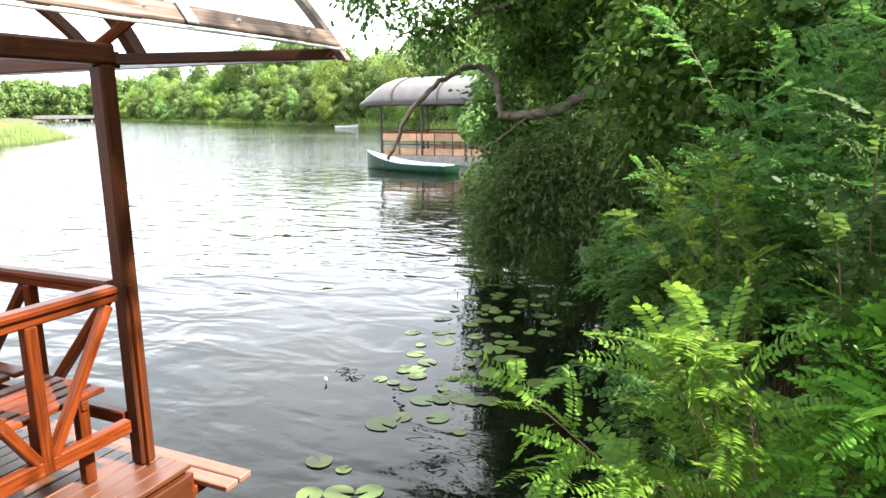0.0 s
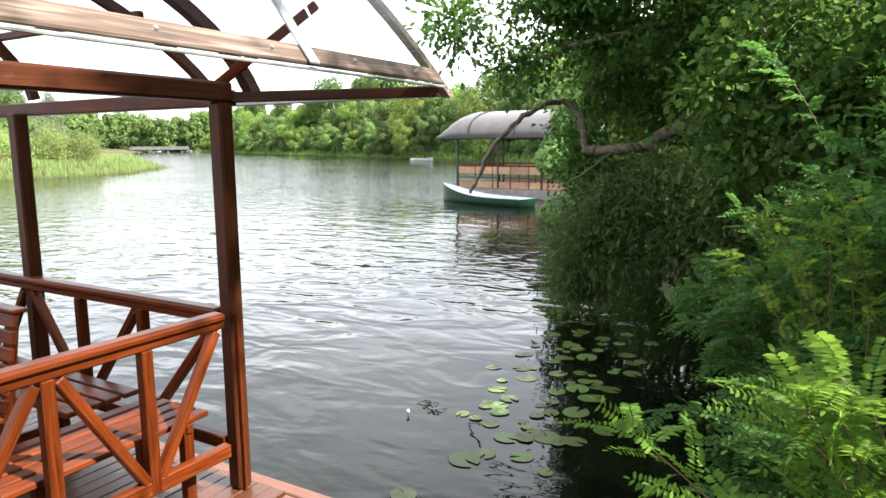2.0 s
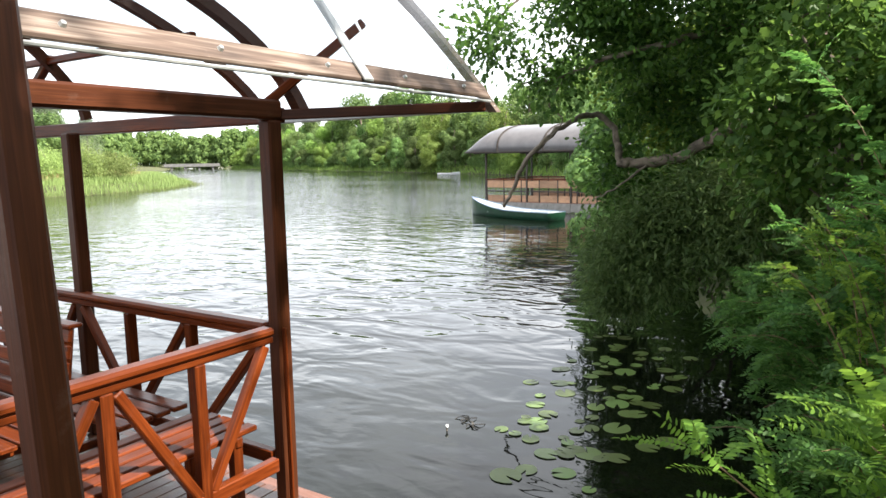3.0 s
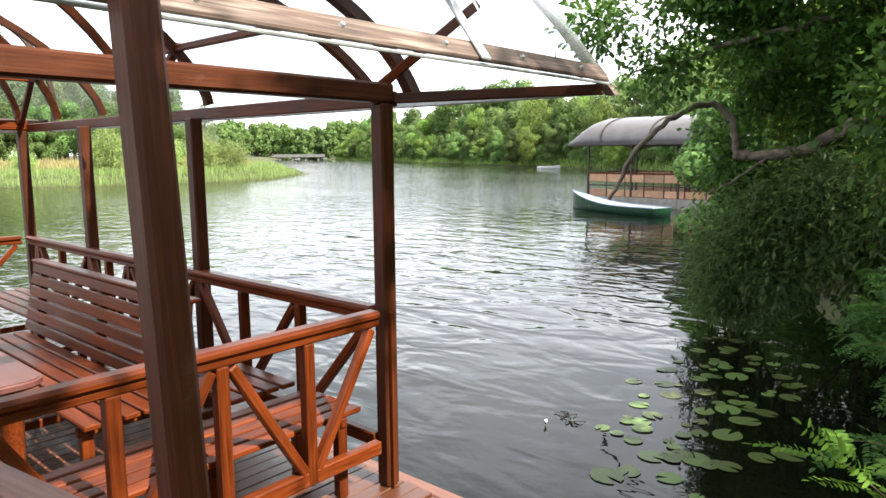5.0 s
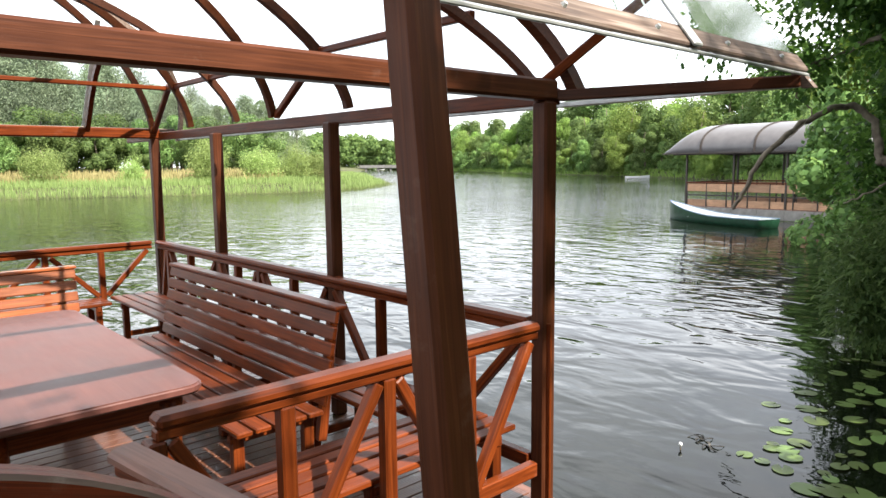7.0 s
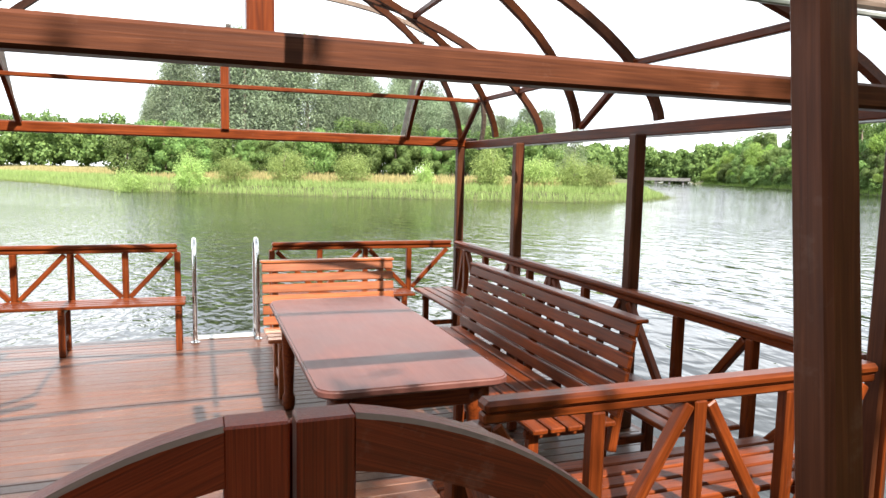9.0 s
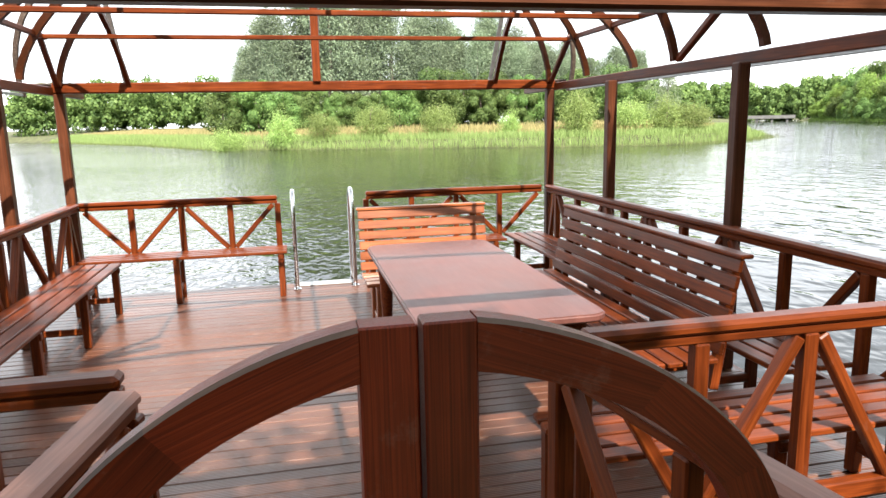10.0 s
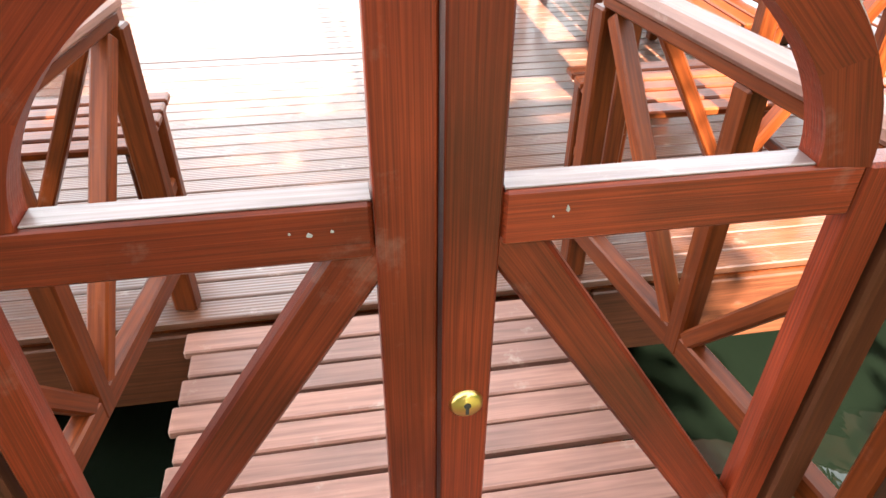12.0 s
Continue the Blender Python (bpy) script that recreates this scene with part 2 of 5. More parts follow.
REED = leafy("reed_blade", (0.115, 0.16, 0.052), (0.195, 0.245, 0.088), trans=0.3, rough=0.6)
REED_DRY = leafy("dry_grass", (0.25, 0.235, 0.10), (0.40, 0.36, 0.165), trans=0.3, rough=0.8)
PAD = leafy("lily_pad", (0.075, 0.125, 0.034), (0.145, 0.195, 0.062), trans=0.1, rough=0.3)
GREY_ROOF = plain("grey_roof_sheet", (0.115, 0.11, 0.115), rough=0.3, scale=3, vary=0.15, bump=0.05)
GREEN_HULL = plain("green_hull_paint", (0.009, 0.042, 0.022), rough=0.35, scale=5, vary=0.3)
WHITE_PAINT = plain("white_boat_paint", (0.70, 0.73, 0.74), rough=0.45, scale=5, vary=0.15)
BLUE_PAINT = plain("pale_blue_paint", (0.13, 0.20, 0.30), rough=0.45, vary=0.15)
TAN = wood("tan_panel", (0.33, 0.18, 0.10), (0.42, 0.24, 0.14), (0.50, 0.30, 0.18), rough=0.5, coat=0.0)
DARK_POST = plain("dark_iron_post", (0.035, 0.025, 0.02), rough=0.5)
GREY_SKIRT = plain("grey_pontoon_side", (0.25, 0.24, 0.225), rough=0.7, scale=4, vary=0.25)
CONCRETE = plain("bridge_concrete", (0.11, 0.11, 0.108), rough=0.8, scale=0.6, vary=0.2)

m_, n_, l_, b_ = mat_new("lake_water")
WATER = m_
b_.inputs["Base Color"].default_value = (0.003, 0.0046, 0.0026, 1)
b_.inputs["Roughness"].default_value = 0.03
b_.inputs["IOR"].default_value = 1.38
tc_ = n_.new("ShaderNodeTexCoord")
mp_ = n_.new("ShaderNodeMapping")
mp_.inputs["Rotation"].default_value = (0, 0, radians(28))
mp_.inputs["Scale"].default_value = (0.9, 1.5, 1)
l_.new(tc_.outputs["Object"], mp_.inputs["Vector"])
w1, w2, w3 = (n_.new("ShaderNodeTexNoise") for _ in range(3))
for w_, s_, d_ in ((w1, 1.15, 2), (w2, 4.5, 2), (w3, 0.06, 2)):
    w_.inputs["Scale"].default_value, w_.inputs["Detail"].default_value = s_, d_
    w_.inputs["Distortion"].default_value = 0.5
    l_.new(mp_.outputs["Vector"], w_.inputs["Vector"])
sum_ = n_.new("ShaderNodeMath")
sum_.operation = "MULTIPLY_ADD"
sum_.inputs[1].default_value = 0.26
wind = n_.new("ShaderNodeVectorMath")          # finer wind ripples out on the open lake
wind.operation = "DISTANCE"
wind.inputs[1].default_value = (1.0, 1.5, 0)
windr = n_.new("ShaderNodeMapRange")
windr.inputs["From Min"].default_value, windr.inputs["From Max"].default_value = 6.0, 34.0
windr.inputs["To Min"].default_value, windr.inputs["To Max"].default_value = 0.05, 0.36
l_.new(tc_.outputs["Object"], wind.inputs[0])
l_.new(wind.outputs["Value"], windr.inputs["Value"])
sepw, west, gust = n_.new("ShaderNodeSeparateXYZ"), n_.new("ShaderNodeMapRange"), n_.new("ShaderNodeMath")
west.inputs["From Min"].default_value, west.inputs["From Max"].default_value = -12.0, 6.0
west.inputs["To Min"].default_value, west.inputs["To Max"].default_value = 5.0, 1.0
gust.operation = "MULTIPLY"
l_.new(tc_.outputs["Object"], sepw.inputs["Vector"])
l_.new(sepw.outputs["Y"], west.inputs["Value"])
l_.new(windr.outputs["Result"], gust.inputs[0])
l_.new(west.outputs["Result"], gust.inputs[1])
l_.new(gust.outputs["Value"], sum_.inputs[1])
l_.new(w2.outputs["Fac"], sum_.inputs[0])
l_.new(w1.outputs["Fac"], sum_.inputs[2])
calm = n_.new("ShaderNodeMapRange")
calm.inputs["From Min"].default_value, calm.inputs["From Max"].default_value = 0.35, 0.65
calm.inputs["To Min"].default_value, calm.inputs["To Max"].default_value = 0.55, 1.0
l_.new(w3.outputs["Fac"], calm.inputs["Value"])
bp_ = n_.new("ShaderNodeBump")
bp_.inputs["Distance"].default_value = 0.078
strength = calm.outputs["Result"]
for centre, near, far, low in (((1.8, 4.2, 0), 1.5, 5.0, 0.22), ((-7.5, 18.5, 0), 3.0, 11.0, 0.35)):   # sheltered water
    lee, leer, both = n_.new("ShaderNodeVectorMath"), n_.new("ShaderNodeMapRange"), n_.new("ShaderNodeMath")
    lee.operation, both.operation = "DISTANCE", "MULTIPLY"
    lee.inputs[1].default_value = centre
    leer.inputs["From Min"].default_value, leer.inputs["From Max"].default_value = near, far
    leer.inputs["To Min"].default_value, leer.inputs["To Max"].default_value = low, 1.0
    l_.new(tc_.outputs["Object"], lee.inputs[0])
    l_.new(lee.outputs["Value"], leer.inputs["Value"])
    l_.new(strength, both.inputs[0])
    l_.new(leer.outputs["Result"], both.inputs[1])
    strength = both.outputs["Value"]
l_.new(strength, bp_.inputs["Strength"])
l_.new(sum_.outputs["Value"], bp_.inputs["Height"])
l_.new(bp_.outputs["Normal"], b_.inputs["Normal"])

# ---- builders ----
def attach(ob, parent, m=None):
    if parent is not None:
        ob.parent = parent
    if m is not None:
        ob.matrix_basis = m
    return ob


def finish(bm, name, mat, smooth=False):
    me = bpy.data.meshes.new(name)
    bm.normal_update()
    bm.to_mesh(me)
    bm.free()
    me.materials.append(mat)
    if smooth:
        for p in me.polygons:
            p.use_smooth = True
    return me


def part(name, bm, material, parent=None, label="", m=None, smooth=False):
    ob = new(name, finish(bm, name, material, smooth))
    attach(ob, parent, m)
    if label:
        ob["label"] = label
    return ob


def thing(name, label, category, group="", kind="", m=None):
    ob = new(name)
    ob.empty_display_size = 0.1
    if m is not None:
        ob.matrix_basis = m
    return tagged(ob, label, category, group, kind)


BOX_CACHE = {}


def box_mesh(l, w, h, mat, bevel=0.006):
    """A board along local x, from 0 to l, its section centred, edges eased."""
    key = (round(l, 3), round(w, 3), round(h, 3), mat.name, bevel)
    if key not in BOX_CACHE:
        bm = bmesh.new()
        bmesh.ops.create_cube(bm, size=1.0)
        for v in bm.verts:
            v.co = Vector(((v.co.x + 0.5) * l, v.co.y * w, v.co.z * h))
        if bevel:
            bmesh.ops.bevel(bm, geom=bm.edges[:], offset=min(bevel, w / 3, h / 3), segments=1, affect="EDGES")
        BOX_CACHE[key] = finish(bm, "board", mat)
    return BOX_CACHE[key]


def frame_of(p0, p1, up=(0, 0, 1)):
    x = (Vector(p1) - Vector(p0)).normalized()
    u = Vector(up)
    if abs(x.dot(u)) > 0.98:
        u = Vector((1, 0, 0))
    y = u.cross(x).normalized()
    z = x.cross(y)
    m = Matrix((x, y, z)).transposed().to_4x4()
    m.translation = Vector(p0)
    return m


def beam(name, p0, p1, w, h, mat, parent=None, label="", bevel=0.006, up=(0, 0, 1)):
    """A straight timber from p0 to p1 (centre line), w wide across, h deep."""
    ob = new(name, box_mesh((Vector(p1) - Vector(p0)).length, w, h, mat, bevel))
    attach(ob, parent, frame_of(p0, p1, up))
    if label:
        ob["label"] = label
    return ob


def under(ob, holder):
    """Hang a part under another part of the same thing, where it stands."""
    ob.matrix_basis = holder.matrix_basis.inverted() @ ob.matrix_basis
    ob.parent = holder
    return ob


def tube_bm(pts, radii, seg=8, bm=None, cap=True):
    bm = bm or bmesh.new()
    rings = []
    pts = [Vector(p) for p in pts]
    for i, p in enumerate(pts):
        d = (pts[min(i + 1, len(pts) - 1)] - pts[max(i - 1, 0)]).normalized()
        a = d.orthogonal().normalized() if i == 0 else (rings[-1][1] - d * rings[-1][1].dot(d)).normalized()
        b = d.cross(a)
        r = radii[i] if hasattr(radii, "__len__") else radii
        rings.append(([bm.verts.new(p + (a * math.cos(2 * math.pi * k / seg) + b * math.sin(2 * math.pi * k / seg)) * r) for k in range(seg)], a))
    for (r0, _), (r1, _) in zip(rings, rings[1:]):
        for k in range(seg):
            bm.faces.new((r0[k], r0[(k + 1) % seg], r1[(k + 1) % seg], r1[k]))
    if cap:
        bm.faces.new(rings[0][0][::-1])
        bm.faces.new(rings[-1][0])
    return bm


def smooth_line(pts, n=5):
    """Catmull-Rom through the points."""
    P = [Vector(p) for p in pts]
    out = []
    for i in range(len(P) - 1):
        a, b, c, d = P[max(i - 1, 0)], P[i], P[i + 1], P[min(i + 2, len(P) - 1)]
        for k in range(n):
            t = k / n
            out.append(0.5 * ((2 * b) + (c - a) * t + (2 * a - 5 * b + 4 * c - d) * t * t + (3 * b - a - 3 * c + d) * t ** 3))
    return out + [P[-1]]


def bent_beam_bm(pts, w, side, h):
    """A timber bent along pts; side: unit vector across (width w); h: depth in the plane of the bend."""
    bm = bmesh.new()
    s = Vector(side)
    P = [Vector(p) for p in pts]
    prev = None
    for i, p in enumerate(P):
        d = (P[min(i + 1, len(P) - 1)] - P[max(i - 1, 0)]).normalized()
        nrm = s.cross(d).normalized()
        ring = [bm.verts.new(p + s * a * w / 2 + nrm * b * h / 2) for a, b in ((-1, -1), (1, -1), (1, 1), (-1, 1))]
        if prev:
            for k in range(4):
                bm.faces.new((prev[k], prev[(k + 1) % 4], ring[(k + 1) % 4], ring[k]))
        else:
            bm.faces.new(ring[::-1])
        prev = ring
    bm.faces.new(prev)
    bmesh.ops.recalc_face_normals(bm, faces=bm.faces[:])
    return bm


def poly_mesh(name, V, mat):
    """Many separate polygons at once: V is an array (count, corners, 3)."""
    n, k, _ = V.shape
    me = bpy.data.meshes.new(name)
    me.vertices.add(n * k)
    me.vertices.foreach_set("co", V.reshape(-1).astype(np.float32))
    me.loops.add(n * k)
    me.loops.foreach_set("vertex_index", np.arange(n * k, dtype=np.int32))
    me.polygons.add(n)
    me.polygons.foreach_set("loop_start", np.arange(0, n * k, k, dtype=np.int32))
    me.update(calc_edges=True)
    me.materials.append(mat)
    return me


def unit(a):
    return a / np.maximum(np.linalg.norm(a, axis=1, keepdims=True), 1e-9)


DIAMOND = np.array([(0, 0, 0), (0.5, 0.5, 0.06), (1, 0, -0.05), (0.5, -0.5, 0.06)])
OVAL = np.array([(0, 0, 0), (0.25, 0.42, 0.05), (0.7, 0.42, 0.03), (1, 0, -0.06), (0.7, -0.42, 0.03), (0.25, -0.42, 0.05)])
LOBED = np.array([(0, 0, 0), (0.22, 0.22, 0.03), (0.42, 0.46, 0.05), (0.55, 0.27, 0.02), (0.78, 0.40, 0.0), (1.0, 0.0, -0.1), (0.78, -0.40, 0.0), (0.55, -0.27, 0.02), (0.42, -0.46, 0.05), (0.22, -0.22, 0.03)])


def leaves(P, D, N, size, ratio, shape):
    """Leaf polygons at P, pointing along D, facing N."""
    D = unit(D)
    S = unit(np.cross(N, D))
    U = np.cross(D, S)
    L = size[:, None, None]
    return P[:, None, :] + L * (shape[None, :, 0:1] * D[:, None, :] + ratio * shape[None, :, 1:2] * S[:, None, :] + shape[None, :, 2:3] * U[:, None, :])


def foliage(rng, centers, spread, per, size, ratio, shape, droop=0.5, flat=1.0):
    """Leaves in tufts round the centres: per leaves each, within spread."""
    C = np.repeat(np.array(centers, float), per, axis=0)
    n = len(C)
    off = rng.normal(size=(n, 3)) * spread * np.array([1, 1, flat])
    P = C + off
    D = unit(off) + rng.normal(size=(n, 3)) * 0.6 + np.array([0, 0, -droop])
    N = rng.normal(size=(n, 3)) * 0.55 + np.array([0, 0, 1.0])
    return leaves(P, D, N, size * rng.uniform(0.6, 1.25, n), ratio, shape)


def compound(rng, base, direction, normal, length, pairs, leaflet, ratio, shape):
    """Pinnate leaves: leaflets in pairs along a bowed stalk. Arrays in, leaf polygons out."""
    n = len(base)
    D = unit(direction)
    S = unit(np.cross(normal, D))
    U = np.cross(D, S)
    out = []
    for i in range(pairs * 2 + 1):
        f = 0.14 + 0.86 * min(1.0, (i // 2) / pairs)
        side = 0 if i == pairs * 2 else (1 if i % 2 else -1)
        p = base + length[:, None] * (D * f - U * 0.38 * f * f)
        d = (D * 0.25 + S * side + rng.normal(size=(n, 3)) * 0.12 - U * 0.12) if side else D - U * 0.5
        k = 1.0 - 0.35 * abs(f - 0.55)
        out.append(leaves(p, d, U + rng.normal(size=(n, 3)) * 0.22, leaflet * k * rng.uniform(0.85, 1.1, n), ratio, shape))
    return np.concatenate(out)

# ---- ground and water ----
WATER_Z = -0.64
EAST = np.array([(2.2, -200), (1.9, -20), (1.75, -5), (1.95, -1.8), (2.6, 0.2), (2.85, 2.0), (2.7, 4.2), (1.9, 6.2), (0.2, 8.6), (-1.0, 14), (-3, 22), (-4.5, 30), (-9, 42), (-30, 74), (-54, 92), (-79, 106), (-148, 145), (-226, 190), (-330, 260)], float)
WEST = np.array([(-200, -300), (-215, -120), (-140, -46), (-93, -19.5), (-70, -10), (-63, 0.5), (-58.5, 9.5), (-53, 20), (-50.5, 28), (-53.5, 36), (-64, 47), (-84, 58), (-104, 60), (-140, 78), (-214, 150), (-300, 225)], float)


def beyond(px, py, line, sign):
    """Signed distance to an open shore line, positive on the land side."""
    best = np.full(px.shape, 1e9)
    sd = np.zeros(px.shape)
    for (ax, ay), (bx, by) in zip(line, line[1:]):
        dx, dy = bx - ax, by - ay
        t = np.clip(((px - ax) * dx + (py - ay) * dy) / (dx * dx + dy * dy), 0, 1)
        qx, qy = px - (ax + t * dx), py - (ay + t * dy)
        d = np.hypot(qx, qy)
        s = np.sign(dx * qy - dy * qx) * sign
        near = d < best - 1e-9
        best = np.where(near, d, best)
        sd = np.where(near, s * d, sd)
    return sd


def land(px, py):
    px, py = np.asarray(px, float), np.asarray(py, float)
    return np.maximum(beyond(px, py, EAST, -1), beyond(px, py, WEST, 1))


def ground_z(px, py):
    d = land(px, py)
    near = np.hypot(np.asarray(px) - 2, np.asarray(py)) < 30
    return WATER_Z + np.where(d < 0, np.maximum(d * 0.5, -1.5), np.minimum(d * 0.55, np.where(near, 0.55, 0.75)) + np.where(np.asarray(px) < -40, np.clip(d - 4, 0, 24) * 0.055, np.clip(d - 4, 0, 60) * 0.012))


na, nr = 200, 110
ang = np.linspace(0, 2 * np.pi, na, endpoint=False)
rad = 0.6 * (1400 / 0.6) ** (np.arange(nr) / (nr - 1))
A, R = np.meshgrid(ang, rad)
GX, GY = 2 + R * np.cos(A), 1 + R * np.sin(A)
GZ = ground_z(GX, GY) + np.random.RandomState(3).normal(size=GX.shape) * 0.02 * np.minimum(R / 6, 3)
gv = [(2, 1, float(ground_z(2, 1)))] + list(zip(GX.ravel().tolist(), GY.ravel().tolist(), GZ.ravel().tolist()))
gf = [(0, 1 + k, 1 + (k + 1) % na) for k in range(na)]
for i in range(nr - 1):
    for k in range(na):
        a, b = 1 + i * na + k, 1 + i * na + (k + 1) % na
        gf.append((a, a + na, b + na, b))
gm = bpy.data.meshes.new("ground")
gm.from_pydata(gv, [], gf)
gm.materials.append(SOIL)
for p in gm.polygons:
    p.use_smooth = True
tagged(new("ground", gm), "grassy lake banks of dark soil and dry meadow", "ground", kind="structure")

bm = bmesh.new()
bmesh.ops.create_circle(bm, cap_ends=True, segments=96, radius=1300)
water = part("water", bm, WATER, m=pose(0, 0, WATER_Z))
tagged(water, "rippled grey-green lake water reflecting bright sky", "water", kind="structure")

# ---- the pavilion on its pontoon ----
PX = (0.035, -1.735, -3.48, -4.92)      # posts along each long side
YN, YS = 0.04, -4.70
DECK_E, DECK_W, DECK_N, DECK_S = 0.27, -5.1, 0.12, -4.78

deck = thing("deck", "reddish varnished grooved boards of the floating deck", "deck", kind="structure")
part_bm = bmesh.new()
bmesh.ops.create_cube(part_bm, size=1)
for v in part_bm.verts:
    v.co = Vector(((DECK_E + DECK_W) / 2 + v.co.x * (DECK_E - DECK_W - 0.05), (DECK_N + DECK_S) / 2 + v.co.y * (DECK_N - DECK_S - 0.05), -0.19 + v.co.z * 0.29))
part("pontoon_side", part_bm, WOOD, deck)
for y in (DECK_N, DECK_S):
    beam("skirt_board", (DECK_W, y, -0.20), (DECK_E, y, -0.20), 0.03, 0.28, WOOD, deck)
for k in range(5):
    y0 = DECK_S + (DECK_N - DECK_S) * k / 5
    beam("skirt_board", (DECK_E - 0.014, y0 + 0.002, -0.20), (DECK_E - 0.014, y0 + (DECK_N - DECK_S) / 5 - 0.002, -0.20), 0.03, 0.28, SHADEDWOOD, deck)
beam("edge_step", (DECK_W, DECK_N + 0.12, -0.16), (0.42, DECK_N + 0.12, -0.16), 0.09, 0.035, RAMPWOOD, deck)
beam("edge_step", (DECK_W, DECK_N + 0.22, -0.16), (0.42, DECK_N + 0.22, -0.16), 0.09, 0.035, RAMPWOOD, deck)
for x in (-4.6, -2.3, 0.2):
    beam("step_bracket", (x, DECK_N + 0.01, -0.2), (x, DECK_N + 0.26, -0.2), 0.05, 0.05, WOOD, deck)

pavilion = thing("pavilion", "red-brown wooden pavilion with a clear arched roof over the deck", "pavilion")
for y in (YN, YS):
    for x in PX:
        post = beam("post", (x, y, 0.0), (x, y, 1.95), 0.085, 0.085, SHADEDWOOD, pavilion, bevel=0.01)
        if x in (PX[0], PX[3]):
            under(beam("post_edge_strip", (x + 0.045, y - 0.02, 0.0), (x + 0.045, y - 0.02, 0.93), 0.012, 0.045, WOOD, pavilion), post)
for x, w in ((PX[0], 0.085), (PX[3], 0.08)):
    beam("tie_beam", (x, YS - 0.05, 2.0), (x, YN + 0.05, 2.0), w, 0.095, SHADEDWOOD if x > -1 else WOOD, pavilion, bevel=0.012)
HIP_E, HIP_W = 0.95, -5.85
for y in (YN, YS):
    beam("eave_beam", (HIP_W, y + (0.06 if y == YN else -0.06), 1.975), (0.06, y + (0.06 if y == YN else -0.06), 1.975), 0.05, 0.075, WOOD, pavilion)
    beam("outrigger", (0.06, y + (0.06 if y == YN else -0.06), 1.977), (HIP_E - 0.02, y + (0.54 if y == YN else -0.54), 1.995), 0.045, 0.05, SHADEDWOOD, pavilion)
CY = (YN + YS) / 2


def inner_arch(u):
    """Inner ribs: u from 0 (north foot) to 1 (south foot)."""
    a = math.pi * u
    return CY + 2.35 * math.cos(a), 2.02 + 1.02 * math.sin(a) ** 1.3


def outer_arch(u, grow=1.0):
    a = math.pi * u
    return CY + 2.94 * grow * math.copysign(abs(math.cos(a)) ** 0.75, math.cos(a)), 1.985 + 1.75 * math.sin(a) ** 0.95


for x in (-1.5, -3.05):
    pts = [(x, *inner_arch(k / 32)) for k in range(33)]
    part("inner_rib", bent_beam_bm(pts, 0.045, (1, 0, 0), 0.05), SHADEDWOOD, pavilion)
for x, k_ in ((-2.46, 0.75), (-3.95, 1.0), (-4.885, 1.75)):
    for half in (0, 1):
        pts = []
        for k in range(17):
            y, z = inner_arch(k / 32 if half == 0 else 1 - k / 32)
            dy = abs((CY + 2.35 if half == 0 else CY - 2.35) - y)
            pts.append((x + k_ * 2 * (1 - math.exp(-dy / 2)), y, z))
        part("leaning_rib", bent_beam_bm(pts, 0.045, (1, 0, 0), 0.05), SHADEDWOOD, pavilion)
for y in (-0.57, -4.09):
    pts = [(-4.885 + 0.9 * f, y - 0.05 * f, 2.03 + 0.62 * math.sin(f * math.pi / 2)) for f in (0, 0.15, 0.3, 0.5, 0.75, 1.0)]
    part("jack_rib", bent_beam_bm(pts, 0.04, (0, 1, 0), 0.045), WOOD, pavilion)
for sgn, foot in ((1, YN), (-1, YS)):      # corner ribs that lean in over the gate end
    pts = [(0.02 - 0.6 * h - 0.5 * h * h, foot - sgn * (0.06 + 0.42 * h + 1.08 * h * h), 2.02 + h) for h in [0.81 * k / 12 for k in range(13)]]
    part("hip_rib", bent_beam_bm(pts, 0.04, (1, 0, 0), 0.045), SHADEDWOOD, pavilion)
    pts = [(0.10 - 0.38 * h - 0.3 * h * h, foot + sgn * (0.15 - 0.2 * h - 0.5 * h * h - 1.0 * h ** 3), 2.0 + h) for h in [0.9 * k / 12 for k in range(13)]]
    part("outer_rib", bent_beam_bm(pts, 0.06, (1, 0, 0), 0.06), SHADEDWOOD, pavilion)
for u in (0.133, 0.32, 0.5, 0.68, 0.867):
    y, z = inner_arch(u)
    beam("purlin", (-4.0 if u in (0.133, 0.867) else -3.1, y, z + 0.005), (-0.2 if u in (0.133, 0.867) else 0.04 if u == 0.5 else -0.75, y, z + 0.005), 0.035, 0.04, WOOD, pavilion)
for x in (-3.9, -2.6):
    (ya, za), (yb, zb) = inner_arch(0.133), inner_arch(0.867)
    beam("collar_tie", (x, ya, za), (x, yb, zb), 0.035, 0.035, WOOD, pavilion)
for x, top in ((0.0, 3.03), (-4.885, 2.95)):
    beam("king_post", (x, CY - 0.12 if x == 0.0 else CY - 0.05, 2.04), (x, CY - 0.12 if x == 0.0 else CY - 0.05, top), 0.075, 0.075, WOOD, pavilion)
for sgn, y0 in ((1, YN), (-1, YS)):
    for xa, xb, yb, zb in ((-4.88, -3.92, -0.2, 2.36), (-2.44, -1.5, -0.2, 2.36), (0.02, 0.36, 0.34, 2.42)):
        beam("brace", (xa, y0, 2.03), (xb, y0 + sgn * yb, zb), 0.045, 0.045, WOOD, pavilion)

# clear sheets of the vault, and the leaning end panels with their boards and metal strips
bays = [0.27, -0.27, -1.95, -3.6, -5.35]
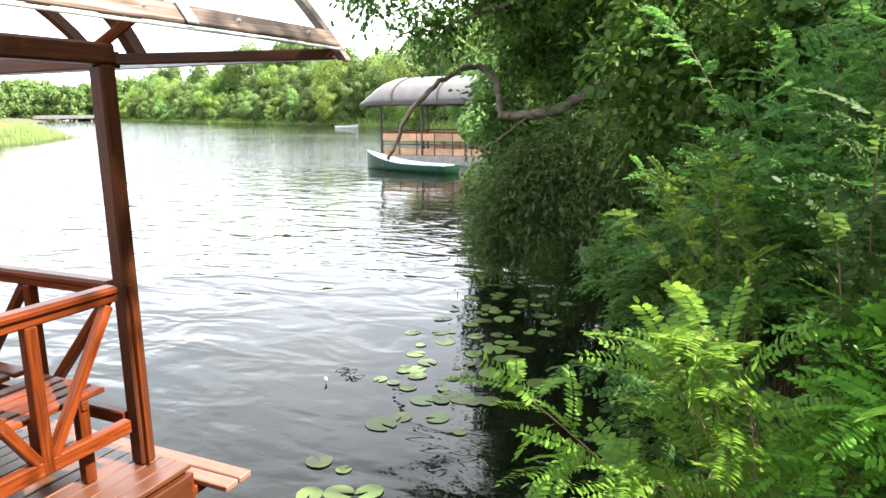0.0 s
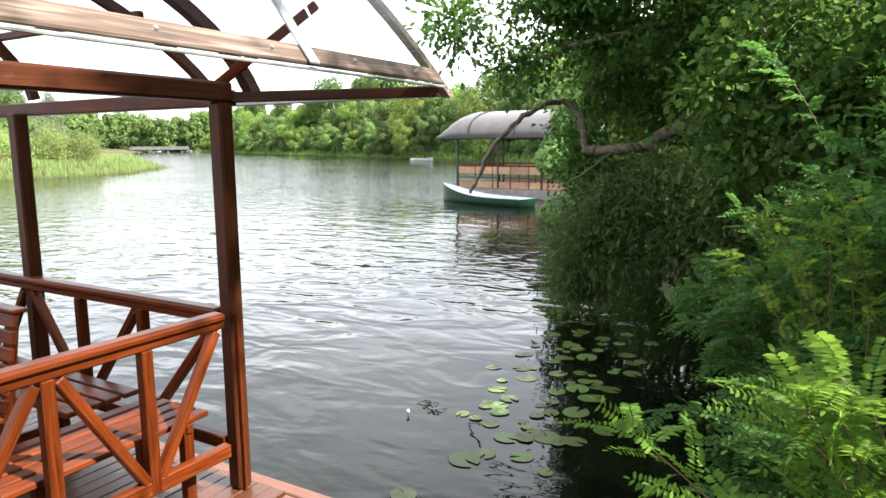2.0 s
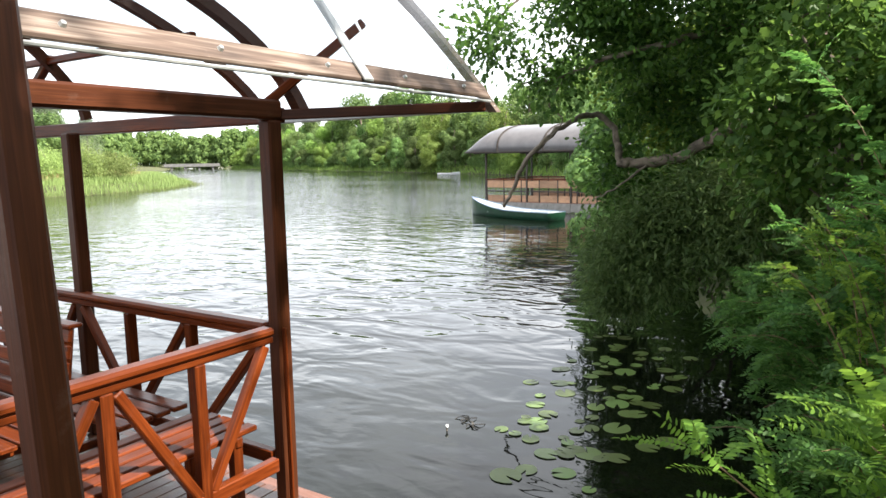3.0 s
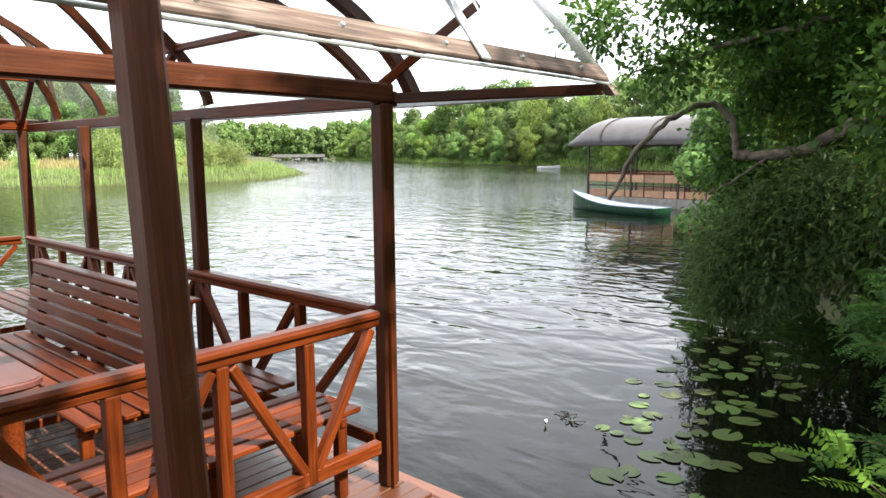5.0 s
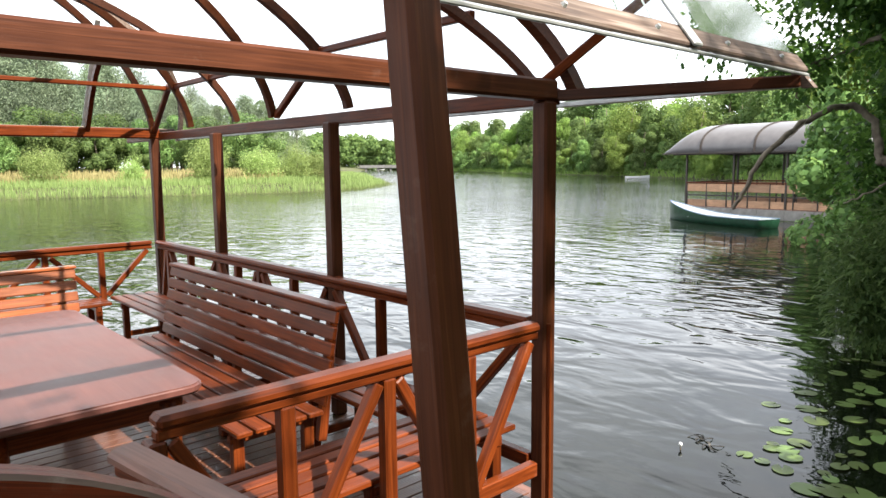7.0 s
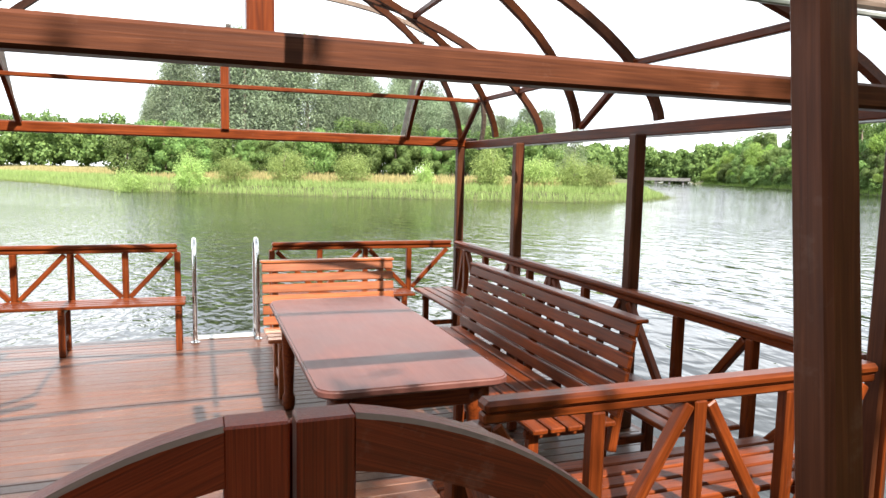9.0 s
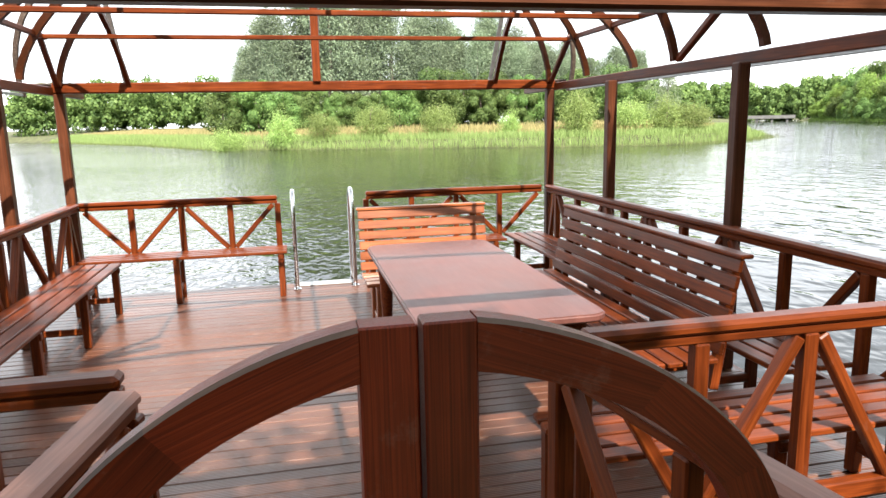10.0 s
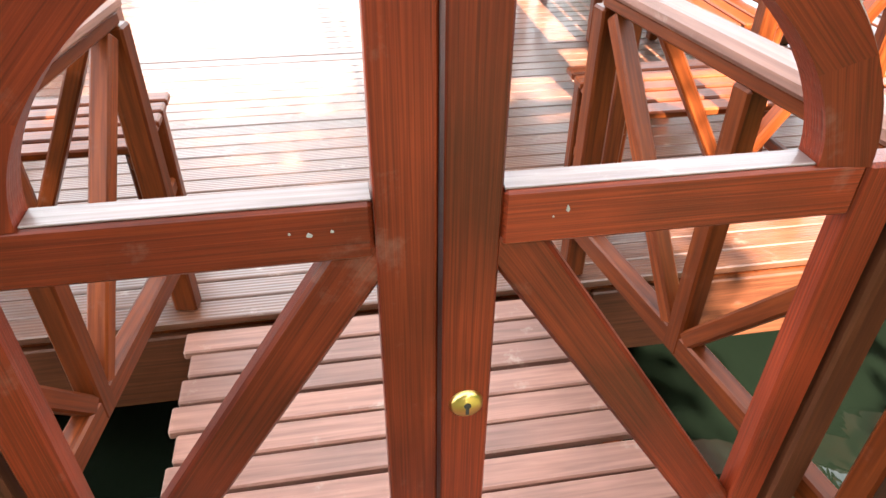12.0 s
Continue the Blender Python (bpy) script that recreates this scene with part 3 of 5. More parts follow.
for xa, xb in zip(bays, bays[1:]):
    bm = bmesh.new()
    rows_ = []
    for k in range(41):
        y, z = outer_arch(k / 40, 1.012)
        rows_.append([bm.verts.new((x, y, z + 0.035)) for x in (xa - 0.004, xb + 0.004)])
    for r0, r1 in zip(rows_, rows_[1:]):
        bm.faces.new((r0[0], r0[1], r1[1], r1[0]))
    ob = part("roof_sheet", bm, SHEET, pavilion, smooth=True)
    ob.visible_shadow = False
for y in (CY + 2.97, CY - 2.97):
    beam("sheet_edge", (HIP_W, y, 1.99), (HIP_E, y, 1.99), 0.02, 0.03, ALU, pavilion)


def hip(x0, sgn):
    """The end panel leaning inwards: arched outline, board and strip along the foot."""
    lean, FOOT = 0.75, 2.014
    outline = [(outer_arch(k / 40, 1.01)) for k in range(41)]
    pts = []
    for y, z in outline:
        dz = (z - FOOT) * 0.85
        pts.append(Vector((x0 - sgn * lean * min(dz, 0.9), y, FOOT + dz)))
    bm = bmesh.new()
    low = [bm.verts.new((x0, p.y, FOOT)) for p in pts]
    top = [bm.verts.new(p) for p in pts]
    for k in range(1, len(pts) - 2):
        bm.faces.new((low[k], low[k + 1], top[k + 1], top[k]))
    ob = part("end_panel", bm, SHEET, pavilion)
    ob.visible_shadow = False
    part("end_arch", bent_beam_bm([p + Vector((-sgn * 0.02, 0, -0.02)) for p in pts], 0.045, (1, 0, 0), 0.045), OLDBOARD, pavilion)
    n = Vector((sgn * 1.0, 0, lean)).normalized()
    up = Vector((-sgn * lean, 0, 1)).normalized()
    a, b = Vector((x0, CY - 2.92, FOOT)), Vector((x0, CY + 2.92, FOOT))
    board = beam("fascia_board", a + n * 0.012 + up * 0.056, b + n * 0.012 + up * 0.056, 0.088, 0.02, OLDBOARD, pavilion, "weathered brown board with flaking paint", up=n)
    beam("foot_strip", a + n * 0.006 + up * 0.0, b + n * 0.006 + up * 0.0, 0.014, 0.012, ALU, pavilion, up=n)
    for y in (CY + 1.98, CY, CY - 1.98):
        f = Vector((x0, y, FOOT))
        beam("cover_strip", f + n * 0.030, f + n * 0.030 + up * 1.3, 0.05, 0.014, ALU, pavilion, "grey metal cover strip", up=n)
    for k in range(13):
        y = CY - 2.7 + k * 0.45
        bm = bmesh.new()
        bmesh.ops.create_cone(bm, cap_ends=True, segments=8, radius1=0.011, radius2=0.007, depth=0.012)
        screw = part("screw", bm, ALU, pavilion, m=Matrix.Translation(Vector((x0, y, FOOT)) + up * 0.056 + n * 0.026) @ n.to_track_quat("Z", "Y").to_matrix().to_4x4())
        under(screw, board)


hip(HIP_E, 1)
hip(HIP_W, -1)

# ---- railings ----
RAIL = 0.95


def railing(p0, p1, z0=0.24, bays_=4, label="red-brown wooden railing with V braces along the deck edge", posts=(False, False), mat=WOOD, rail_w=0.085, bottom=True, top_mat=None, nodes=None, rises=None, bare=()):
    """Handrail, lower rail, uprights, and braces that zigzag between them.
    nodes: distances of the uprights from p0; rises: the bays whose brace climbs away from p0; bare: nodes with no upright."""
    a, b = Vector((*p0, 0)), Vector((*p1, 0))
    d = (b - a).normalized()
    r = thing("railing", label, "railing", "railings of the deck and ramp", m=Matrix.Translation(a))
    b = b - a
    up = Vector((0, 0, 1))
    if nodes is None:
        nodes = [b.length * k / bays_ for k in range(bays_ + 1)]
    last = len(nodes) - 1
    if rises is None:
        rises = range(1, last, 2)
    top = beam("handrail", up * (RAIL - 0.022), b + up * (RAIL - 0.022), rail_w, 0.044, top_mat or mat, r, bevel=0.014)
    under(beam("rail_batten", up * (RAIL - 0.062), b + up * (RAIL - 0.062), 0.05, 0.035, mat, r), top)
    if bottom:
        beam("lower_rail", up * z0, b + up * z0, 0.05, 0.07, mat, r)
    for k, s_ in enumerate(nodes):
        if (k == 0 and not posts[0]) or (k == last and not posts[1]) or k in bare:
            continue
        f = d * s_
        ends = k in (0, last)
        beam("upright", f + up * (0.0 if ends else z0 - 0.03), f + up * (RAIL - 0.078), 0.07 if ends else 0.055, 0.055, mat, r, up=d)
    for k in range(last):
        f, g = d * nodes[k], d * nodes[k + 1]
        i, j = d * 0.045, d * 0.035
        if k in rises:
            beam("brace", f + j + up * (z0 + 0.03), g - i + up * (RAIL - 0.09), 0.045, 0.05, mat, r, up=d.cross(up))
        else:
            beam("brace", f + i + up * (RAIL - 0.09), g - j + up * (z0 + 0.03), 0.045, 0.05, mat, r, up=d.cross(up))
    return r


RX = 0.06
railing((RX, -0.05), (RX, -1.77), posts=(False, True))
railing((RX, -3.17), (RX, YS + 0.05), posts=(True, False))
SIDE = [0.0, 0.62, 1.19, 1.725, 2.22, 2.72, 3.11, 3.47, 4.07, 4.59, 4.86]
for y in (YN - 0.03, YS + 0.03):
    railing((-0.01, y), (-4.87, y), nodes=SIDE, rises=(2, 4, 6, 8), bare=(3, 7))
railing((-4.92, -0.05), (-4.92, -1.95), z0=0.42, posts=(False, True), bottom=False)
railing((-4.92, -2.83), (-4.92, YS + 0.05), z0=0.42, posts=(True, False), bottom=False)

# ---- gangway and gate ----
gangway = thing("gangway", "faded reddish plank gangway from bank to deck", "gangway", kind="structure")
for y in (-3.0, -2.0):
    beam("bearer", (0.31, y, -0.10), (1.6, y, -0.10), 0.06, 0.12, WOOD, gangway)
for pa, pb in (((0.22, -1.905), (1.30, -1.73)), ((0.20, -3.13), (1.30, -3.31))):
    railing(pa, pb, z0=0.19, bays_=2, label="red-brown wooden side railing of the gangway", posts=(True, True), rail_w=0.09, top_mat=RAMPWOOD)
GX0, GJ = 1.207, -2.515
gate_post = thing("gate_post", "tall dark red-brown wooden post beside the gate", "post", "gate posts")
shaft = beam("shaft", (1.50, -1.762, -0.35), (1.12, -1.682, 2.45), 0.074, 0.074, SHADEDWOOD, gate_post, bevel=0.01)
under(beam("edge_strip", (1.465, -1.775, -0.3), (1.085, -1.695, 2.45), 0.008, 0.03, SHADEDWOOD, gate_post), shaft)
gp2 = copy_thing(gate_post, Matrix.Translation((0, -1.59, 0)))


def leaf_gate(sgn, wk=1.0):
    """One leaf of the arched gate; sgn 1: towards north."""
    g = thing("gate_leaf", "closed arched gate leaf of varnished red-brown wood", "gate", "two leaves of the gate", m=Matrix.Translation((GX0, GJ + sgn * 0.003, 0)))
    T = 0.046

    def yy(v):
        return sgn * v
    # meeting stile, up to the arch crown
    ws = 0.073 if sgn > 0 else 0.076
    beam("meeting_stile", (0, yy(ws / 2 + 0.001), 0.06), (0, yy(ws / 2 + 0.001), 1.376), ws, T, GATEWOOD, g, up=(1, 0, 0), bevel=0.003)
    beam("hanging_stile", (0, yy(0.6 * wk + 0.002), 0.06), (0, yy(0.6 * wk + 0.002), 0.962), 0.068, T, GATEWOOD, g, up=(1, 0, 0))
    beam("hanging_jamb", (0.004, yy(0.6 * wk + 0.078), -0.33), (0.004, yy(0.6 * wk + 0.078), 0.885), 0.062, 0.055, SHADEDWOOD, g, up=(1, 0, 0))
    mid = beam("middle_rail", (0, yy(ws + 0.002), 0.925), (0, yy(0.566), 0.925), T, 0.084, GATEWOOD, g)
    # thin strip added on the rail to show the sky's sheen as pale colour
    under(beam("rail_cap", (0, yy(ws + 0.003), 0.9685), (0, yy(0.488 * wk), 0.9685), T - 0.006, 0.003, FADED_SHEEN, g, "pale top of the rail, fading and sky sheen put into its colour", bevel=0.001), mid)
    beam("bottom_rail", (0, yy(ws + 0.002), 0.12), (0, yy(0.566), 0.12), T, 0.08, GATEWOOD, g)
    beam("diagonal_brace", (0, yy(0.080), 0.905), (0, yy(0.575), 0.15), 0.078, T - 0.006, GATEWOOD, g, up=(1, 0, 0))
    # hidden strip added behind the joint to stop light through the gap
    beam("meeting_strip", (-T / 2 - 0.006, yy(0.012), 0.07), (-T / 2 - 0.006, yy(0.012), 1.36), 0.030 if sgn > 0 else 0.018, 0.012, GATEWOOD, g, up=(1, 0, 0))
    # flaked paint spots on the rail
    for v, z, a, c in ((0.155, 0.928, 0.012, 0.010), (0.128, 0.931, 0.007, 0.006), (0.178, 0.932, 0.005, 0.006)) if sgn < 0 else ((0.158, 0.935, 0.007, 0.017), (0.140, 0.925, 0.004, 0.004)):
        bm = bmesh.new()
        bm.faces.new([bm.verts.new((0, yy(v) + a * 0.33 * q * math.cos(0.9 * i), z + c * 0.33 * q * math.sin(0.9 * i))) for i, q in enumerate((1, 0.7, 1.1, 0.8, 1, 0.75, 1.05))])
        ex = bmesh.ops.extrude_face_region(bm, geom=bm.faces[:])
        bmesh.ops.translate(bm, verts=[e for e in ex["geom"] if isinstance(e, bmesh.types.BMVert)], vec=(0.003, 0, 0))
        bmesh.ops.translate(bm, verts=bm.verts[:], vec=(T / 2 - 0.0015, 0, 0))
        bmesh.ops.recalc_face_normals(bm, faces=bm.faces[:])
        under(part("paint_flake", bm, GREY_SKIRT, g, "small pale spot of flaked varnish"), mid)
    # arched top rail, jointed from three curved pieces with the grain along each
    def arch_ring(f):
        a = (math.pi / 2) * f
        yo = ws + (0.568 * wk - ws) * math.sin(a)
        zo = 0.965 + 0.418 * max(0.0, 1 - (yo / (0.568 * wk)) ** 1.8) ** (1 / 1.8)
        yi = ws + (0.490 * wk - ws) * math.sin(a)
        zi = 0.965 + 0.345 * max(0.0, 1 - (yi / (0.490 * wk)) ** 1.8) ** (1 / 1.8)
        return [Vector(c) for c in ((-T / 2, yy(yi), zi), (T / 2, yy(yi), zi), (T / 2, yy(yo), zo - 0.006), (T / 2 - 0.006, yy(yo), zo), (-T / 2 + 0.006, yy(yo), zo), (-T / 2, yy(yo), zo - 0.006))]
    for f0, f1 in ((0.0, 0.38), (0.38, 0.70), (0.70, 1.0)):
        ends = [sum(arch_ring(f), Vector()) / 6 for f in (f0, f1)]
        m = frame_of(ends[0], ends[1], (1, 0, 0))
        back = m.inverted()
        bm = bmesh.new()
        prev = None
        for k in range(9):
            ring = [bm.verts.new(back @ c) for c in arch_ring(f0 + (f1 - f0) * k / 8)]
            if prev:
                for i in range(6):
                    bm.faces.new((prev[i], prev[(i + 1) % 6], ring[(i + 1) % 6], ring[i])).material_index = 1 if i == 2 else 0
            else:
                bm.faces.new(ring[::-1])
            prev = ring
        bm.faces.new(prev)
        bmesh.ops.recalc_face_normals(bm, faces=bm.faces[:])
        part("arched_rail", bm, GATEWOOD, g, m=m).data.materials.append(WORN)
    return g


north_leaf = leaf_gate(1)
leaf_gate(-1, 0.955)
bm = bmesh.new()
prof = [(0.0, 0.012), (0.014, 0.012), (0.0165, 0.010), (0.020, 0.010), (0.0245, 0.006), (0.026, 0.0)]
prev = None
for r, z in prof:
    ring = [bm.verts.new((z, max(r, 1e-4) * math.cos(2 * math.pi * k / 28), max(r, 1e-4) * math.sin(2 * math.pi * k / 28))) for k in range(28)]
    if prev:
        for k in range(28):
            bm.faces.new((prev[k], prev[(k + 1) % 28], ring[(k + 1) % 28], ring[k]))
    prev = ring
lock = part("lock", bm, BRASS, north_leaf, "round brass lock escutcheon", m=Matrix.Translation((0.0235, 0.038, 0.60)), smooth=True)
bm = bmesh.new()
tube_bm([(0.012, 0, 0.005), (0.0135, 0, 0.005)], 0.0055, 14, bm)
beam_slot = bmesh.ops.create_cube(bm, size=1)["verts"]
for v in beam_slot:
    v.co = Vector((0.0127 + v.co.x * 0.0016, v.co.y * 0.005, -0.006 + v.co.z * 0.015))
part("keyhole", bm, DARK, lock)

# ---- furniture ----
def slat_bench(name, L, seat_w, slats, label, m, legs, z=0.45, back=None, mat=WOOD, group="benches on the deck"):
    """Slatted seat along local x, depth along local y from 0 to seat_w; legs at given x."""
    b = thing(name, label, "bench", group, m=m)
    pitch = seat_w / slats
    for k in range(slats):
        y = (k + 0.5) * pitch
        beam("seat_slat", (0, y, z - 0.014), (L, y, z - 0.014), pitch - 0.016, 0.028, mat, b)
    for x in legs:
        for y in (0.05, seat_w - 0.05):
            beam("leg", (x, y, 0), (x, y, z - 0.03), 0.055, 0.055, mat, b)
        beam("stretcher", (x, 0.05, 0.13), (x, seat_w - 0.05, 0.13), 0.03, 0.05, mat, b)
        beam("seat_bearer", (x, 0.01, z - 0.055), (x, seat_w - 0.01, z - 0.055), 0.04, 0.05, mat, b)
    if back:
        top, n, lean = back
        h = (top - z - 0.012) / n
        for k in range(n):
            zz = z + 0.006 + (k + 0.5) * h
            yb = seat_w + lean * (zz - z)
            beam("back_slat", (0, yb, zz), (L, yb, zz), 0.024, h - 0.014, mat, b, bevel=0.006, up=(0, lean, 1))
        for x in legs:
            beam("back_post", (x, seat_w + 0.03, z - 0.2), (x, seat_w + 0.03 + lean * (top - z), top - 0.01), 0.05, 0.05, mat, b)
        beam("back_cap", (-0.01, seat_w + lean * (top - z) + 0.012, top), (L + 0.01, seat_w + lean * (top - z) + 0.012, top), 0.075, 0.022, mat, b)
    return b


# dining bench with its back to the north rail
slat_bench("bench", 2.22, 0.48, 5, "dark red-brown slatted bench with a high back beside the table", pose(-3.02, -1.13, 0), (0.10, 1.11, 2.12), back=(0.955, 6, 0.20))
# bench at the far end of the table, sun put into its wood colour
slat_bench("bench", 1.06, 0.44, 4, "slatted bench with a high back at the table's end, sun put into its orange-brown colour", pose(-2.90, -2.17, 0, 0, 0, 90), (0.1, 0.96), back=(0.95, 6, 0.22), mat=SUNLITWOOD)
# low benches along the rails
slat_bench("bench", 4.28, 0.42, 4, "low red-brown slatted bench along the railing", pose(-4.86, -0.49, 0), (0.3, 1.4, 2.5, 3.6))
slat_bench("bench", 1.66, 0.45, 5, "low sunlit slatted bench along the railing by the gate", pose(0.0, -1.76, 0, 0, 0, 90), (0.06, 0.85, 1.55))
slat_bench("bench", 1.42, 0.42, 5, "low red-brown slatted bench along the railing by the gate", pose(0.0, -4.60, 0, 0, 0, 90), (0.1, 0.75, 1.37))
slat_bench("bench", 4.1, 0.42, 4, "low varnished slatted bench along the railing, wet with light", pose(-4.42, -4.62, 0), (0.08, 1.05, 2.05, 3.1))
slat_bench("bench", 1.86, 0.36, 4, "low varnished slatted bench by the bathing ladder", pose(-4.52, -4.62, 0, 0, 0, 90), (0.05, 0.85, 1.8))
slat_bench("bench", 1.36, 0.36, 4, "low varnished slatted bench behind the table", pose(-4.52, -1.92, 0, 0, 0, 90), (0.08, 1.25))

table = thing("table", "long red-brown dining table with rounded corners", "table", m=pose(-1.80, -1.72, 0))
bm = bmesh.new()
ring = []
hw, hl, cr = 0.45, 1.07, 0.10
for cx, cy, a0 in ((hl - cr, hw - cr, 0), (-hl + cr, hw - cr, 90), (-hl + cr, -hw + cr, 180), (hl - cr, -hw + cr, 270)):
    for k in range(7):
        a = radians(a0 + 15 * k)
        ring.append((cx + cr * math.cos(a), cy + cr * math.sin(a)))
low = bm.faces.new([bm.verts.new((x, y, 0.712)) for x, y in ring])
ex = bmesh.ops.extrude_face_region(bm, geom=[low])
for v in ex["geom"]:
    if isinstance(v, bmesh.types.BMVert):
        v.co.z = 0.752
bmesh.ops.recalc_face_normals(bm, faces=bm.faces[:])
bmesh.ops.bevel(bm, geom=[e for e in bm.edges if abs(e.verts[0].co.z - e.verts[1].co.z) < 1e-6], offset=0.01, segments=3, affect="EDGES")
part("tabletop", bm, TABLEWOOD, table, "smooth red-brown top", smooth=False)
for sx in (-1, 1):
    beam("apron", (sx * 0.93, -0.34, 0.65), (sx * 0.93, 0.34, 0.65), 0.03, 0.11, WOOD, table)
    for sy in (-1, 1):
        if sx == 1:
            beam("apron", (-0.93, sy * 0.34, 0.65), (0.93, sy * 0.34, 0.65), 0.03, 0.11, WOOD, table)
        pts = [(sx * 0.92, sy * 0.33, z) for z in (0.0, 0.03, 0.08, 0.12, 0.35, 0.55, 0.57, 0.712)]
        part("leg", tube_bm(pts, [0.035, 0.045, 0.045, 0.032, 0.042, 0.05, 0.058, 0.058], 12), WOOD, table, smooth=True)

# bathing ladder
ladder = thing("pool_ladder", "polished steel bathing ladder handrails at the deck opening", "ladder", m=pose(-4.86, -2.39, 0))
for y in (-0.29, 0.29):
    pts = smooth_line([(0.06, y, 0.0), (0.06, y, 0.55), (0.03, y, 0.86), (-0.10, y, 0.98), (-0.26, y, 0.90), (-0.32, y, 0.6), (-0.33, y, 0.0), (-0.33, y, -0.9)], 6)
    part("handrail", tube_bm(pts, 0.022, 12), STEEL, ladder, smooth=True)
    part("flange", tube_bm([(0.06, y, 0.0), (0.06, y, 0.012)], 0.042, 16), STEEL, ladder, smooth=False)
for z in (-0.05, -0.3, -0.55):
    beam("rung", (-0.33, -0.29, z), (-0.33, 0.29, z), 0.07, 0.025, STEEL, ladder)
threshold = tagged(new("deck_threshold", box_mesh(0.56, 0.16, 0.012, ALU)), "pale metal sill plate at the deck opening", "sill plate")
threshold.matrix_basis = pose(-5.0, -2.67, 0.006, 0, 0, 90)

# ---- lilies ----
rl = random.Random(7)
PADS = [(-0.54, 6.22), (-0.21, 6.34), (-0.42, 5.61), (-0.17, 5.89), (0.18, 5.72), (-0.13, 5.06), (0.25, 4.92), (-0.23, 4.22), (-0.51, 4.1), (0.17, 4.24), (0.5, 4.35), (-0.06, 3.96), (0.79, 4.04), (0.73, 3.74), (0.01, 3.13), (0.35, 3.32), (0.38, 2.54), (0.66, 2.71), (0.36, 2.19), (1.04, 3.06), (-0.18, 2.8), (-0.18, 3.51), (-0.39, 4.69), (1.18, 3.25), (0.69, 3.33), (0.37, 2.9), (0.5, 3.91), (0.39, 6.04), (-0.05, 5.25), (0.16, 1.35), (0.38, 1.32), (0.35, 0.97), (0.68, 1.15), (0.51, 1.06), (0.27, 2.02), (0.89, 2.13), (0.63, 2.28), (0.03, 3.34), (0.85, 4.6), (0.62, 5.2)]
for _ in range(46):
    y = rl.uniform(2.5, 6.4)
    PADS.append((rl.uniform(-0.1, 1.25) - 0.42 * min(1.0, max(0.0, (y - 2.6) / 1.4)), y))


def pad_mesh(seed):
    r = random.Random(seed)
    bm = bmesh.new()
    mid = bm.verts.new((0, 0, 0.004))
    ring = [bm.verts.new((math.cos(a) * (1 + r.uniform(-0.03, 0.03)), 0.92 * math.sin(a) * (1 + r.uniform(-0.03, 0.03)), r.uniform(0.0, 0.02))) for a in [radians(14 + k * 332 / 26) for k in range(27)]]
    for a, b in zip(ring, ring[1:]):
        bm.faces.new((mid, a, b))
    rim = bmesh.ops.extrude_edge_only(bm, edges=[e for e in bm.edges if e.is_boundary])
    for v in rim["geom"]:
        if isinstance(v, bmesh.types.BMVert):
            v.co.z -= 0.03
    return finish(bm, "lily_pad", PAD)


pad_meshes = [pad_mesh(k) for k in range(5)]
for k, (x, y) in enumerate(PADS):
    s = rl.uniform(0.045, 0.07) if k % 5 == 0 else rl.uniform(0.085, 0.13) if k < 40 else rl.uniform(0.06, 0.10)
    ob = new("lily_pad", pad_meshes[k % 5])
    ob.matrix_basis = pose(x, y, WATER_Z + 0.005 + 0.0001 * k, rl.uniform(-1.5, 1.5), rl.uniform(-1.5, 1.5), rl.uniform(0, 360)) @ Matrix.Diagonal((s, s, s * 0.3, 1))
    tagged(ob, "round green water lily pad floating on the lake", "lily pad", "lily pads")
bud = thing("lily_bud", "closed white lily bud just above the water", "flower", m=pose(-0.58, 2.53, WATER_Z))
bm = bmesh.new()
bmesh.ops.create_uvsphere(bm, u_segments=12, v_segments=8, radius=0.016)
for v in bm.verts:
    v.co.z *= 1.25 - 0.4 * v.co.z / 0.022
part("petals", bm, WHITE_PAINT, bud, m=pose(0, 0, 0.045, 12, 5), smooth=True)
part("stalk", tube_bm([(0, 0, -0.2), (0, 0, 0.03)], 0.006, 6), BARK, bud)

for x, y, a0 in ((-0.56, 2.84, 20), (-0.44, 2.76, 140)):
    weed = thing("water_weed", "dark curled leaves of water weed at the surface", "water plant", "floating weeds", m=pose(x, y, WATER_Z, 0, 0, a0))
    for k in range(4):
        a = radians(70 * k + 15 * (k % 2))
        line = [(0.02 * k, 0.01 * k, -0.02), (0.04 * math.cos(a), 0.04 * math.sin(a), 0.018), (0.085 * math.cos(a + 0.4), 0.085 * math.sin(a + 0.4), 0.012), (0.12 * math.cos(a + 0.8), 0.12 * math.sin(a + 0.8), -0.006)]
        part("leaf", bent_beam_bm(smooth_line(line, 4), 0.022, (math.sin(a), -math.cos(a), 0), 0.003), DARK, weed)

# ---- the bank's trees and bushes ----
def limb_bm(lines, r0, r1, seg=9, jitter=0.02, seed=1):
    r = random.Random(seed)
    bm = bmesh.new()
    for pts, a, b in lines:
        P = smooth_line(pts, 6)
        P = [p + Vector((r.uniform(-jitter, jitter), r.uniform(-jitter, jitter), r.uniform(-jitter, jitter))) for p in P]
        n = len(P) - 1
        tube_bm(P, [(a + (b - a) * (i / n)) * r.uniform(0.9, 1.1) for i in range(n + 1)], seg, bm)
    return bm


rg = np.random.RandomState(11)


def blobs(rng, boxes):
    """Tuft centres: each box is (centre, half sizes, count)."""
    out = []
    for c, h, n in boxes:
        q = rng.uniform(-1, 1, size=(n * 3, 3))
        q = q[np.sum(q * q, axis=1) < 1][:n]
        out.append(np.array(c) + q * np.array(h))
    return np.concatenate(out)


